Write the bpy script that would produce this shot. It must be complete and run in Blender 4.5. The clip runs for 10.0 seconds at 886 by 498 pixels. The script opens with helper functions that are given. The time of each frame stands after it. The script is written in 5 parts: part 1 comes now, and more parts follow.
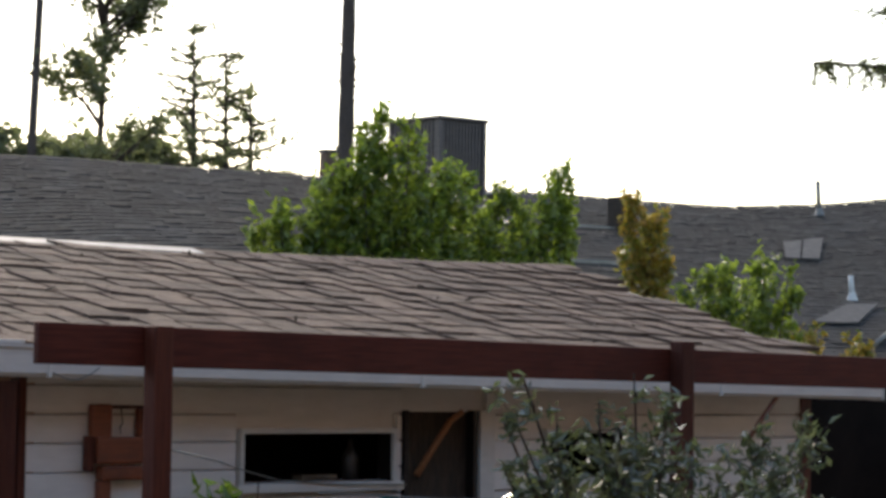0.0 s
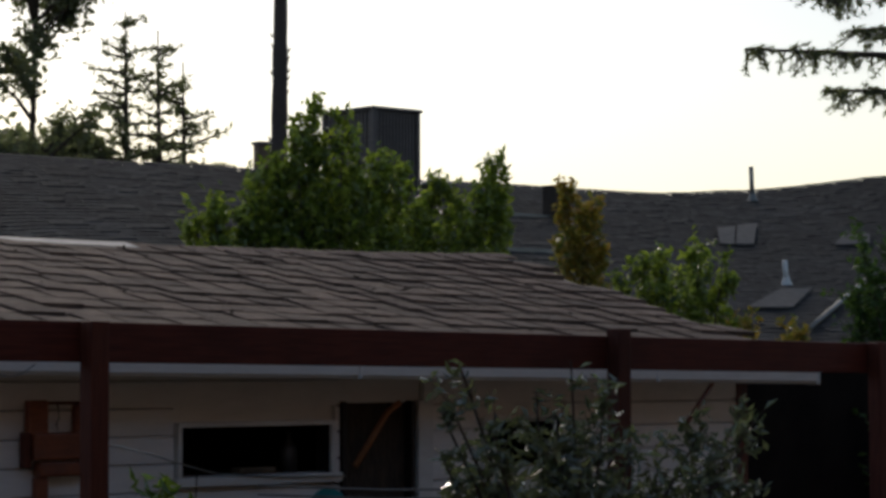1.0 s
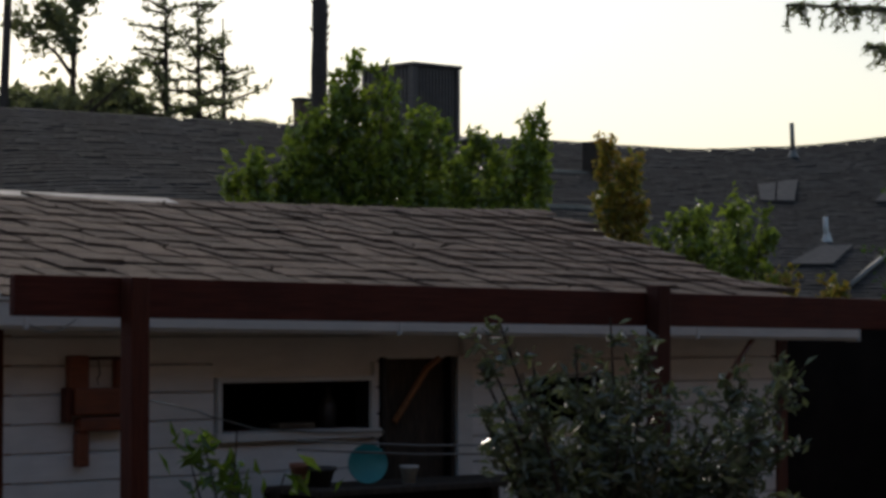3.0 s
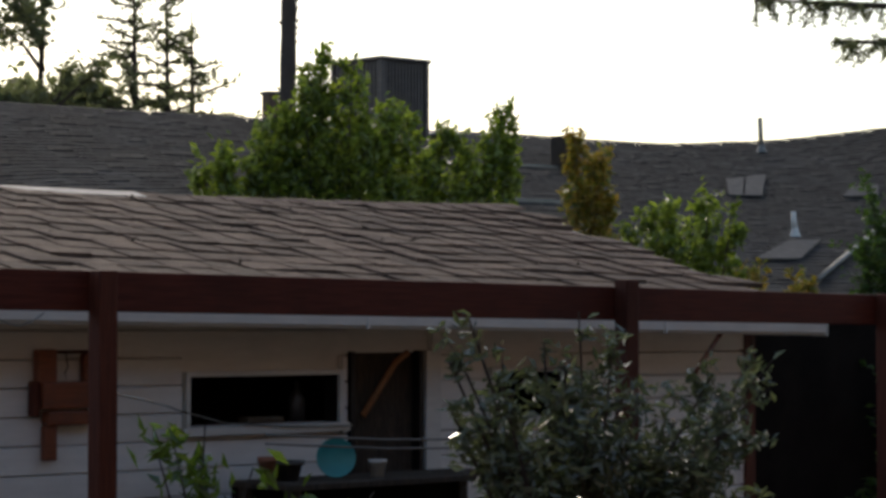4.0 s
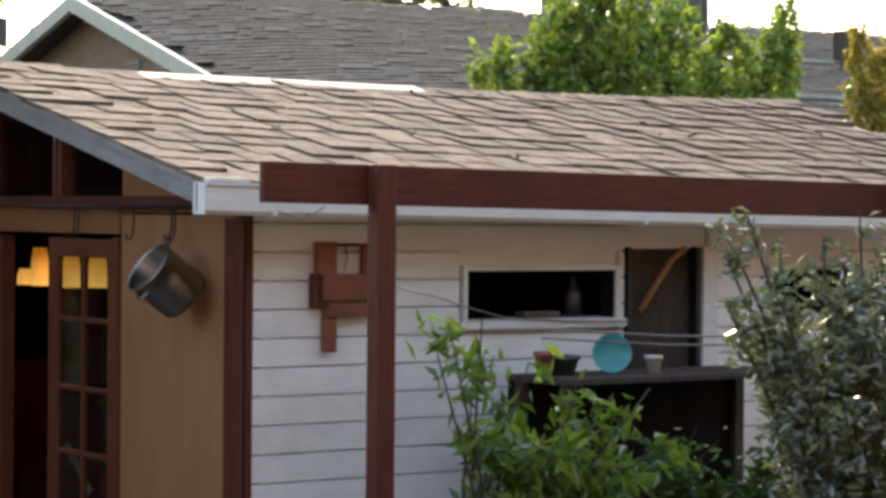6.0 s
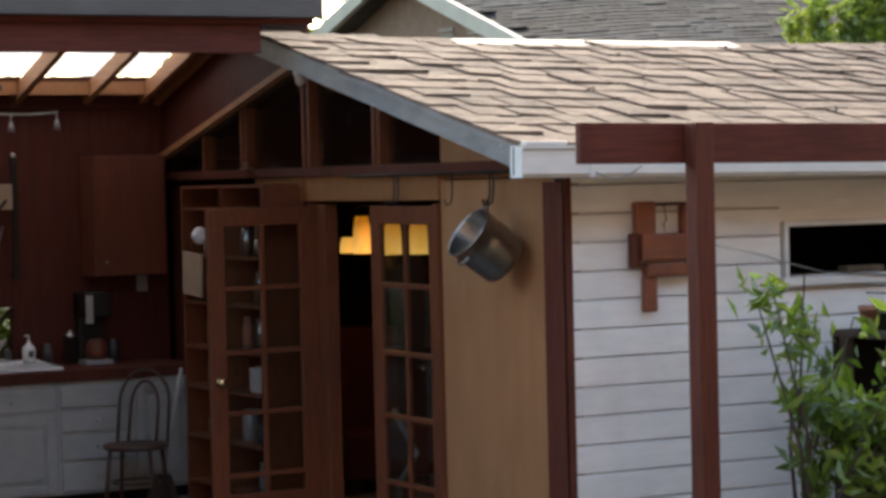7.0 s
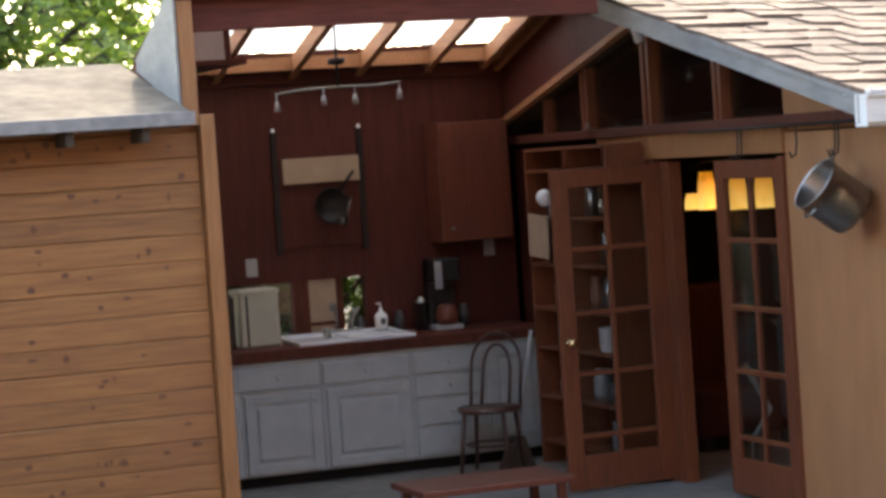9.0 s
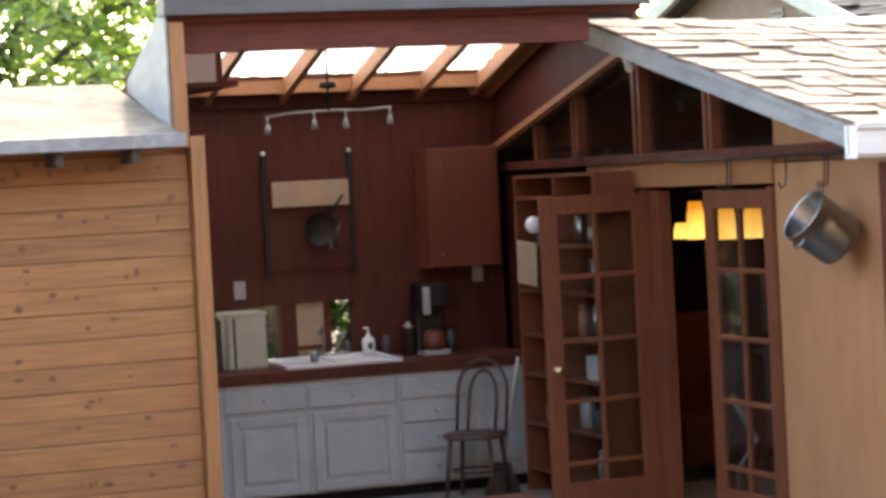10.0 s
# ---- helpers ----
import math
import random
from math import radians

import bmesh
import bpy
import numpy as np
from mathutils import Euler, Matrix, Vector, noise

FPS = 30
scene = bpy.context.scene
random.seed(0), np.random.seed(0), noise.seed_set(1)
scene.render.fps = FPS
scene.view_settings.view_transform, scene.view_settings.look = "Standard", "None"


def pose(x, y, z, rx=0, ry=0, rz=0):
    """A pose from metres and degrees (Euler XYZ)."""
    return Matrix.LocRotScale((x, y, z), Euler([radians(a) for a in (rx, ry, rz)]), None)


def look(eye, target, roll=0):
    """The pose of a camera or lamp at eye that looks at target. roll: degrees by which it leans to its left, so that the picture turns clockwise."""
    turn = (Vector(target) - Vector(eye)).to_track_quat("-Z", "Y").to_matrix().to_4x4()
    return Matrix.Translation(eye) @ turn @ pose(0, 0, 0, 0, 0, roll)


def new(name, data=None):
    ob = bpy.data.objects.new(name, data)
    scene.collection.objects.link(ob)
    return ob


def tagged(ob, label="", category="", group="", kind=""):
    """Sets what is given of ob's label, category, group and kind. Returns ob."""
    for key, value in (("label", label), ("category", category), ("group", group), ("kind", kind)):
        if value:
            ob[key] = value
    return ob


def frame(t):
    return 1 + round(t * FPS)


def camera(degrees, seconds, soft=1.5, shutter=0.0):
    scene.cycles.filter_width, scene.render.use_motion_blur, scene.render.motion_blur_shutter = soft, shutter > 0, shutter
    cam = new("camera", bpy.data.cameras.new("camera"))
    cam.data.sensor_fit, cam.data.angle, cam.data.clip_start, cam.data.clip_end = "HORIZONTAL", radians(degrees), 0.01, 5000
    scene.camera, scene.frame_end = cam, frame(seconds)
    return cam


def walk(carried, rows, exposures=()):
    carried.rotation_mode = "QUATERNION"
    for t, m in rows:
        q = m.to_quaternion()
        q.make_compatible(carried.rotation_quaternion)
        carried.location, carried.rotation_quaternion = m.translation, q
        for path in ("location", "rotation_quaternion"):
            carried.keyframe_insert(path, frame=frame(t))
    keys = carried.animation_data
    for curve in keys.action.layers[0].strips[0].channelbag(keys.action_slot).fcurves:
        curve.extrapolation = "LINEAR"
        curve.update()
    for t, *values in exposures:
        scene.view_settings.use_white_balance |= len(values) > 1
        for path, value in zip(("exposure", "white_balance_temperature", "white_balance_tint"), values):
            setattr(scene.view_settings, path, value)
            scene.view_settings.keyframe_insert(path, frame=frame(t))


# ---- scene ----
cam = camera(21.0, 10.0, soft=3.4, shutter=0.0)
EYE = (-6.636, -10.955, 2.250)
PATH = [
    (0.0, pose(*EYE, 93.150, -0.758, -41.213)),
    (0.2, pose(*EYE, 93.260, -0.079, -42.126)),
    (0.5, pose(*EYE, 92.668, 0.173, -43.036)),
    (0.7, pose(*EYE, 92.671, 0.236, -43.056)),
    (1.0, pose(*EYE, 92.924, 0.153, -42.714)),
    (1.2, pose(*EYE, 92.589, 0.639, -43.162)),
    (1.5, pose(*EYE, 92.404, 0.324, -42.571)),
    (1.7, pose(*EYE, 92.194, 0.435, -42.617)),
    (2.0, pose(*EYE, 91.868, 0.939, -42.963)),
    (2.2, pose(*EYE, 91.815, 0.919, -42.741)),
    (2.5, pose(*EYE, 91.757, 0.863, -42.338)),
    (2.7, pose(*EYE, 91.883, 0.279, -42.057)),
    (3.8, pose(*EYE, 91.856, -0.024, -41.493)),
    (4.0, pose(*EYE, 91.735, -0.029, -42.523)),
    (4.2, pose(*EYE, 91.495, -0.269, -41.925)),
    (4.5, pose(*EYE, 90.270, -2.076, -40.518)),
    (4.8, pose(*EYE, 89.631, -2.351, -40.337)),
    (5.0, pose(*EYE, 89.820, -2.538, -39.977)),
    (5.2, pose(*EYE, 90.190, -2.204, -39.161)),
    (6.3, pose(*EYE, 88.839, 0.208, -34.008)),
    (6.5, pose(*EYE, 88.811, 0.625, -32.355)),
    (6.8, pose(*EYE, 88.497, 0.698, -29.961)),
    (7.0, pose(*EYE, 88.317, 1.357, -28.302)),
    (7.2, pose(*EYE, 88.418, 1.154, -26.387)),
    (7.5, pose(*EYE, 88.504, 0.631, -25.210)),
    (7.7, pose(*EYE, 88.172, 1.053, -25.501)),
    (8.0, pose(*EYE, 88.683, 1.546, -26.075)),
    (8.2, pose(*EYE, 89.196, 2.035, -25.118)),
    (8.3, pose(*EYE, 89.369, 2.665, -24.284)),
    (8.5, pose(*EYE, 88.847, 3.204, -22.773)),
    (8.8, pose(*EYE, 88.226, 3.400, -21.242)),
    (9.0, pose(*EYE, 87.716, 3.833, -20.111)),
    (9.2, pose(*EYE, 88.066, 3.477, -20.069)),
    (9.5, pose(*EYE, 88.560, 3.033, -19.240)),
    (9.7, pose(*EYE, 88.637, 2.815, -19.389)),
    (10.0, pose(*EYE, 88.313, 2.962, -20.356)),
]

EXPOSURES = [(0.0, 1.05, 7000, 10), (0.5, 0.15, 6800, 10), (1.0, -0.45, 6700, 10), (2.5, -0.75, 6700, 10), (3.8, 0.1, 7000, 10), (4.5, 0.3, 7100, 10), (4.8, 0.6, 7200, 10), (5.2, 1.5, 7400, 9), (6.4, 2.3, 7700, 8), (7.5, 2.8, 7700, 8),
             (8.0, 3.25, 7800, 8), (8.5, 3.3, 7800, 9), (9.0, 3.1, 7700, 10), (9.5, 3.4, 7700, 10), (10.0, 3.65, 7700, 10)]
walk(cam, PATH, EXPOSURES)

# ---- light ----
SUN_AZ, SUN_EL = 24.0, 36.0          # from +y towards +x, above the horizon
world = bpy.data.worlds.new("sky")
scene.world = world
world.use_nodes = True
wn, wl = world.node_tree.nodes, world.node_tree.links
sky = wn.new("ShaderNodeTexSky")
sky.sky_type, sky.sun_disc = "NISHITA", False
sky.sun_elevation, sky.sun_rotation = radians(SUN_EL), radians(SUN_AZ)
sky.air_density, sky.dust_density, sky.ozone_density = 1.0, 1.8, 1.0
wn["Background"].inputs["Strength"].default_value = 0.15
wl.new(sky.outputs["Color"], wn["Background"].inputs["Color"])
sun = new("sun", bpy.data.lights.new("sun", "SUN"))
sun.data.energy, sun.data.angle, sun.data.color = 0.6, radians(3.0), (1.0, 0.94, 0.84)
_d = Vector((math.sin(radians(SUN_AZ)) * math.cos(radians(SUN_EL)), math.cos(radians(SUN_AZ)) * math.cos(radians(SUN_EL)), math.sin(radians(SUN_EL))))
sun.matrix_world = look(_d * 60, (0, 0, 0))

# ---- materials ----
def nd(nt, kind, **inputs):
    n = nt.nodes.new(kind)
    for k, v in inputs.items():
        n.inputs[k.replace("_", " ")].default_value = v
    return n


def mix(nt, fac, a, b, blend="MIX"):
    m = nt.nodes.new("ShaderNodeMix")
    m.data_type, m.blend_type = "RGBA", blend
    for sock, v in ((m.inputs[0], fac), (m.inputs[6], a), (m.inputs[7], b)):
        if isinstance(v, bpy.types.NodeSocket):
            nt.links.new(v, sock)
        else:
            sock.default_value = (*v, 1) if isinstance(v, tuple) and len(v) == 3 else v
    return m.outputs[2]


def ramp(nt, src, lo, hi):
    r = nt.nodes.new("ShaderNodeMapRange")
    nt.links.new(src, r.inputs[0])
    r.inputs[1].default_value, r.inputs[2].default_value = lo, hi
    return r.outputs[0]


def mat(name, c1, c2, rough=0.7, scale=8.0, stretch=(1, 1, 1), bump=0.3, bscale=60.0, bdist=0.004, metal=0.0,
        wear=None, wear_scale=1.2, wear_amount=0.5, objrand=0.0, island=0.0, spec=0.5, lo=0.35, hi=0.65):
    """Two colours mixed by grain, worn by larger patches, with fine relief."""
    m = bpy.data.materials.new(name)
    m.use_nodes = True
    nt = m.node_tree
    b = nt.nodes["Principled BSDF"]
    geo = nt.nodes.new("ShaderNodeNewGeometry")
    mp = nd(nt, "ShaderNodeMapping")
    mp.inputs["Scale"].default_value = stretch
    nt.links.new(geo.outputs["Position"], mp.inputs["Vector"])
    grain = nd(nt, "ShaderNodeTexNoise", Scale=scale, Detail=6.0, Roughness=0.65)
    nt.links.new(mp.outputs[0], grain.inputs["Vector"])
    col = mix(nt, ramp(nt, grain.outputs[0], lo, hi), c1, c2)
    big = nd(nt, "ShaderNodeTexNoise", Scale=wear_scale, Detail=5.0, Roughness=0.6)
    nt.links.new(geo.outputs["Position"], big.inputs["Vector"])
    if wear:
        f = nt.nodes.new("ShaderNodeMath")
        f.operation = "MULTIPLY"
        nt.links.new(ramp(nt, big.outputs[0], 0.48, 0.72), f.inputs[0])
        f.inputs[1].default_value = wear_amount
        col = mix(nt, f.outputs[0], col, wear)
    for amount, kind, sock in ((objrand, "ShaderNodeObjectInfo", "Random"), (island, "ShaderNodeNewGeometry", "Random Per Island")):
        if amount:
            src = nt.nodes.new(kind).outputs[sock]
            hs = nt.nodes.new("ShaderNodeHueSaturation")
            r = nt.nodes.new("ShaderNodeMapRange")
            nt.links.new(src, r.inputs[0])
            r.inputs[3].default_value, r.inputs[4].default_value = 1 - amount, 1 + amount
            nt.links.new(r.outputs[0], hs.inputs["Value"])
            nt.links.new(col, hs.inputs["Color"])
            col = hs.outputs[0]
    nt.links.new(col, b.inputs["Base Color"])
    rr = nt.nodes.new("ShaderNodeMapRange")
    nt.links.new(big.outputs[0], rr.inputs[0])
    rr.inputs[3].default_value, rr.inputs[4].default_value = max(0.02, rough - 0.12), min(1, rough + 0.12)
    nt.links.new(rr.outputs[0], b.inputs["Roughness"])
    b.inputs["Metallic"].default_value = metal
    b.inputs["Specular IOR Level"].default_value = spec
    if bump:
        fine = nd(nt, "ShaderNodeTexNoise", Scale=bscale, Detail=4.0)
        nt.links.new(mp.outputs[0], fine.inputs["Vector"])
        bp = nd(nt, "ShaderNodeBump", Strength=bump, Distance=bdist)
        nt.links.new(fine.outputs[0], bp.inputs["Height"])
        nt.links.new(bp.outputs[0], b.inputs["Normal"])
    return m


def leaf_mat(name, c1, c2, glow=0.4, rough=0.35, spec=0.5):
    """Leaf: two greens leaf by leaf, shiny on top and letting light through."""
    m = bpy.data.materials.new(name)
    m.use_nodes = True
    nt = m.node_tree
    b = nt.nodes["Principled BSDF"]
    geo = nt.nodes.new("ShaderNodeNewGeometry")
    n = nd(nt, "ShaderNodeTexNoise", Scale=2.5, Detail=3.0)
    nt.links.new(geo.outputs["Position"], n.inputs["Vector"])
    add = nt.nodes.new("ShaderNodeMath")
    add.operation = "MULTIPLY_ADD"
    nt.links.new(geo.outputs["Random Per Island"], add.inputs[0])
    add.inputs[1].default_value = 0.7
    nt.links.new(ramp(nt, n.outputs[0], 0.2, 1.6), add.inputs[2])
    col = mix(nt, add.outputs[0], c1, c2)
    nt.links.new(col, b.inputs["Base Color"])
    b.inputs["Roughness"].default_value = rough
    b.inputs["Specular IOR Level"].default_value = spec
    tr = nt.nodes.new("ShaderNodeBsdfTranslucent")
    nt.links.new(mix(nt, 1.0, col, (1.6, 1.7, 0.9), "MULTIPLY"), tr.inputs["Color"])
    ms = nt.nodes.new("ShaderNodeMixShader")
    ms.inputs[0].default_value = glow
    nt.links.new(b.outputs[0], ms.inputs[1])
    nt.links.new(tr.outputs[0], ms.inputs[2])
    nt.links.new(ms.outputs[0], nt.nodes["Material Output"].inputs["Surface"])
    return m


def glass_mat(name, rough=0.02, tint=(0.95, 0.97, 0.96), through_=0.9):
    """Thin pane: mostly clear, glossier at a slant."""
    m = bpy.data.materials.new(name)
    m.use_nodes = True
    nt = m.node_tree
    nt.nodes.remove(nt.nodes["Principled BSDF"])
    t = nt.nodes.new("ShaderNodeBsdfTransparent")
    t.inputs[0].default_value = (*[c * through_ for c in tint], 1)
    g = nd(nt, "ShaderNodeBsdfGlossy", Roughness=rough)
    lw = nd(nt, "ShaderNodeLayerWeight", Blend=0.5)
    pw = nt.nodes.new("ShaderNodeMath")
    pw.operation = "POWER"
    pw.inputs[1].default_value = 5.0
    ad = nt.nodes.new("ShaderNodeMath")
    ad.operation = "MULTIPLY_ADD"
    ad.inputs[1].default_value = 0.95
    ad.inputs[2].default_value = 0.04
    ms = nt.nodes.new("ShaderNodeMixShader")
    nt.links.new(lw.outputs["Facing"], pw.inputs[0])
    nt.links.new(pw.outputs[0], ad.inputs[0])
    nt.links.new(ad.outputs[0], ms.inputs[0])
    nt.links.new(t.outputs[0], ms.inputs[1])
    nt.links.new(g.outputs[0], ms.inputs[2])
    nt.links.new(ms.outputs[0], nt.nodes["Material Output"].inputs["Surface"])
    return m


def lamp_mat(name, colour, strength):
    m = bpy.data.materials.new(name)
    m.use_nodes = True
    b = m.node_tree.nodes["Principled BSDF"]
    b.inputs["Base Color"].default_value = (*colour, 1)
    b.inputs["Emission Color"].default_value = (*colour, 1)
    b.inputs["Emission Strength"].default_value = strength
    return m


WHITE = mat("white_paint", (0.82, 0.8, 0.765), (0.74, 0.725, 0.69), 0.55, 3, (1, 1, 6), 0.25, 30, wear=(0.45, 0.43, 0.42), wear_amount=0.35, wear_scale=2.2, objrand=0.04)
WHITE_TRIM = mat("white_gutter_paint", (0.74, 0.735, 0.69), (0.62, 0.615, 0.58), 0.4, 3, (1, 4, 4), 0.15, 20, wear=(0.42, 0.4, 0.38), wear_amount=0.4)
CABINET = mat("cabinet_paint", (0.42, 0.44, 0.425), (0.34, 0.36, 0.35), 0.45, 4, (1, 1, 1), 0.1, 40, wear=(0.38, 0.37, 0.36), wear_amount=0.3)
REDWOOD = mat("red_stained_beam", (0.125, 0.03, 0.018), (0.07, 0.016, 0.011), 0.6, 6, (0.6, 12, 12), 0.5, 25, wear=(0.045, 0.014, 0.01), wear_amount=0.6, spec=0.2)
REDPOST = mat("red_stained_post", (0.13, 0.036, 0.02), (0.07, 0.019, 0.012), 0.6, 6, (12, 12, 0.6), 0.5, 25, wear=(0.04, 0.013, 0.01), wear_amount=0.6, spec=0.2)
REDWALL = mat("red_stained_plywood", (0.10, 0.026, 0.018), (0.07, 0.018, 0.014), 0.55, 5, (6, 6, 0.5), 0.25, 30, wear=(0.05, 0.015, 0.012), wear_amount=0.5, spec=0.2)
ORANGEWOOD = mat("oiled_door_wood", (0.19, 0.055, 0.022), (0.11, 0.032, 0.015), 0.4, 6, (10, 10, 0.7), 0.3, 30, wear=(0.07, 0.024, 0.014), wear_amount=0.5)
BENTWOOD = mat("dark_bentwood", (0.075, 0.03, 0.018), (0.045, 0.019, 0.012), 0.4, 8, (6, 6, 1), 0.2, 30)
CHAIRWOOD = mat("worn_chair_wood", (0.26, 0.07, 0.026), (0.17, 0.044, 0.018), 0.5, 5, (0.8, 8, 8), 0.3, 30, wear=(0.1, 0.032, 0.02), wear_amount=0.6, wear_scale=6)
CABRED = mat("red_cabinet_wood", (0.16, 0.042, 0.021), (0.11, 0.028, 0.016), 0.45, 5, (8, 8, 0.6), 0.2, 30)
TAN = mat("tan_plywood", (0.36, 0.165, 0.068), (0.3, 0.132, 0.053), 0.65, 3, (2, 2, 0.6), 0.3, 40, wear=(0.27, 0.13, 0.06), wear_amount=0.45, wear_scale=1.6)
CEDAR = mat("cedar_board", (0.3, 0.127, 0.037), (0.19, 0.074, 0.021), 0.6, 3.5, (0.8, 14, 14), 0.4, 22, wear=(0.24, 0.09, 0.032), wear_amount=0.55, wear_scale=1.5, objrand=0.14)
CEDAR_V = mat("cedar_upright", (0.31, 0.13, 0.04), (0.22, 0.086, 0.027), 0.6, 3.5, (14, 14, 0.8), 0.4, 22, wear=(0.22, 0.085, 0.03), wear_amount=0.5)
RAFTER = mat("pale_rafter_wood", (0.42, 0.19, 0.08), (0.3, 0.12, 0.05), 0.65, 5, (12, 0.8, 12), 0.3, 30)
KNOT = mat("wood_knot", (0.085, 0.03, 0.012), (0.15, 0.055, 0.02), 0.6, 40, bump=0.2)
SHINGLE = mat("weathered_shingle", (0.175, 0.115, 0.08), (0.085, 0.054, 0.039), 0.8, 6, (1.2, 4, 4), 0.9, 70, 0.008, wear=(0.06, 0.04, 0.032), wear_amount=0.6, wear_scale=3.2, objrand=0.28, island=0.12, spec=0.3)
GREYSHINGLE = mat("grey_shingle", (0.045, 0.044, 0.042), (0.024, 0.024, 0.023), 0.95, 22, (1, 1, 1), 0.5, 40, 0.01, wear=(0.085, 0.083, 0.082), wear_amount=0.5, wear_scale=0.8, island=0.25, objrand=0.2, spec=0.12)
PATCH = mat("roof_patch_felt", (0.15, 0.14, 0.13), (0.1, 0.095, 0.09), 0.95, 8, bump=0.3, spec=0.1)
ROLLROOF = mat("rolled_roofing", (0.2, 0.165, 0.12), (0.11, 0.09, 0.065), 0.95, 7, (1, 1, 1), 0.5, 120, 0.006, wear=(0.075, 0.065, 0.052), wear_amount=0.8, wear_scale=2.4, spec=0.15)
FASCIA = mat("dark_metal_fascia", (0.085, 0.084, 0.082), (0.06, 0.06, 0.058), 0.45, 3, (0.5, 3, 3), 0.15, 12, wear=(0.14, 0.14, 0.145), wear_amount=0.3, metal=0.2)
FLASH = mat("flashing_sheet", (0.29, 0.28, 0.25), (0.2, 0.195, 0.175), 0.45, 4, bump=0.2, wear=(0.14, 0.14, 0.14), wear_amount=0.5, metal=0.5)
BARGE = mat("grey_barge_paint", (0.26, 0.25, 0.235), (0.18, 0.173, 0.163), 0.5, 4, (4, 1, 4), 0.3, 30, wear=(0.15, 0.15, 0.16), wear_amount=0.6, wear_scale=3)
STEEL = mat("brushed_steel", (0.34, 0.32, 0.3), (0.22, 0.21, 0.2), 0.3, 30, (1, 1, 8), 0.1, 80, metal=1.0)
BRASS = mat("brass", (0.7, 0.5, 0.25), (0.55, 0.38, 0.18), 0.25, 20, bump=0.05, metal=1.0)
# near-black: shade is put into this colour, for interiors and recesses
BLACK = mat("near_black_shade", (0.018, 0.014, 0.012), (0.01, 0.008, 0.007), 0.9, 3, bump=0.1, spec=0.08)
IRON = mat("black_iron", (0.02, 0.018, 0.018), (0.035, 0.03, 0.028), 0.5, 30, bump=0.2, metal=0.6)
SOIL = mat("garden_ground", (0.12, 0.085, 0.055), (0.06, 0.045, 0.03), 0.95, 4, bump=0.8, bscale=30, bdist=0.03, wear=(0.05, 0.06, 0.025), wear_amount=0.7, wear_scale=0.5)
CONCRETE = mat("patio_concrete", (0.2, 0.185, 0.165), (0.14, 0.13, 0.115), 0.85, 6, bump=0.4, wear=(0.14, 0.12, 0.1), wear_amount=0.6)
BROWNSTUCCO = mat("brown_gable_stucco", (0.2, 0.13, 0.09), (0.15, 0.1, 0.07), 0.9, 8, bump=0.5)
PALEGREEN = mat("pale_green_trim", (0.31, 0.31, 0.255), (0.26, 0.262, 0.215), 0.6, 4, bump=0.2, wear=(0.35, 0.36, 0.3), wear_amount=0.4)
BARK = mat("bark", (0.09, 0.065, 0.045), (0.045, 0.033, 0.025), 0.95, 8, (6, 6, 1), 0.9, 20, 0.03)
PALMBARK = mat("palm_bark", (0.13, 0.1, 0.085), (0.07, 0.055, 0.048), 0.95, 6, (2, 2, 10), 0.9, 12, 0.05)
GLASS = glass_mat("window_glass")
# milky skylight sheet: lets light through and spreads it
SKYSHEET = bpy.data.materials.new("milky_skylight_sheet")
SKYSHEET.use_nodes = True
_nt = SKYSHEET.node_tree
_tl = _nt.nodes.new("ShaderNodeBsdfTranslucent")
_tl.inputs[0].default_value = (0.5, 0.51, 0.52, 1)
_tp = _nt.nodes.new("ShaderNodeBsdfTransparent")
_ms = _nt.nodes.new("ShaderNodeMixShader")
_ms.inputs[0].default_value = 0.3
_nt.links.new(_tl.outputs[0], _ms.inputs[1])
_nt.links.new(_tp.outputs[0], _ms.inputs[2])
_nt.links.new(_ms.outputs[0], _nt.nodes["Material Output"].inputs["Surface"])
LEAF_BUSH = leaf_mat("lemon_leaf", (0.03, 0.07, 0.014), (0.3, 0.36, 0.07), 0.48, 0.25, 0.8)
LEAF_DARK = leaf_mat("shrub_leaf", (0.03, 0.07, 0.02), (0.09, 0.15, 0.035), 0.4)
LEAF_YELLOW = leaf_mat("autumn_leaf", (0.08, 0.16, 0.025), (0.42, 0.24, 0.05), 0.4)
LEAF_OLIVE = leaf_mat("olive_leaf", (0.04, 0.055, 0.032), (0.2, 0.225, 0.155), 0.26, 0.2, 0.9)
LEAF_PLUM = leaf_mat("fruit_tree_leaf", (0.025, 0.06, 0.014), (0.2, 0.29, 0.05), 0.42, 0.22, 0.8)
LEAF_FAR = leaf_mat("far_leaf", (0.1, 0.11, 0.075), (0.2, 0.21, 0.15), 0.6, 0.5)
LEAF_SUN = leaf_mat("sunlit_tree_leaf", (0.05, 0.1, 0.02), (0.19, 0.25, 0.06), 0.5, 0.3)

# ---- building helpers ----
rnd = random.Random(7)


def box(bm, x0, x1, y0, y1, z0, z1, bevel=0.0):
    v = [bm.verts.new((x, y, z)) for z in (z0, z1) for x, y in ((x0, y0), (x1, y0), (x1, y1), (x0, y1))]
    fs = [bm.faces.new([v[i] for i in q]) for q in ((3, 2, 1, 0), (4, 5, 6, 7), (0, 1, 5, 4), (1, 2, 6, 5), (2, 3, 7, 6), (3, 0, 4, 7))]
    if bevel:
        es = list({e for f in fs for e in f.edges})
        bmesh.ops.bevel(bm, geom=es, offset=bevel, segments=2, affect="EDGES", profile=0.6)
    return v


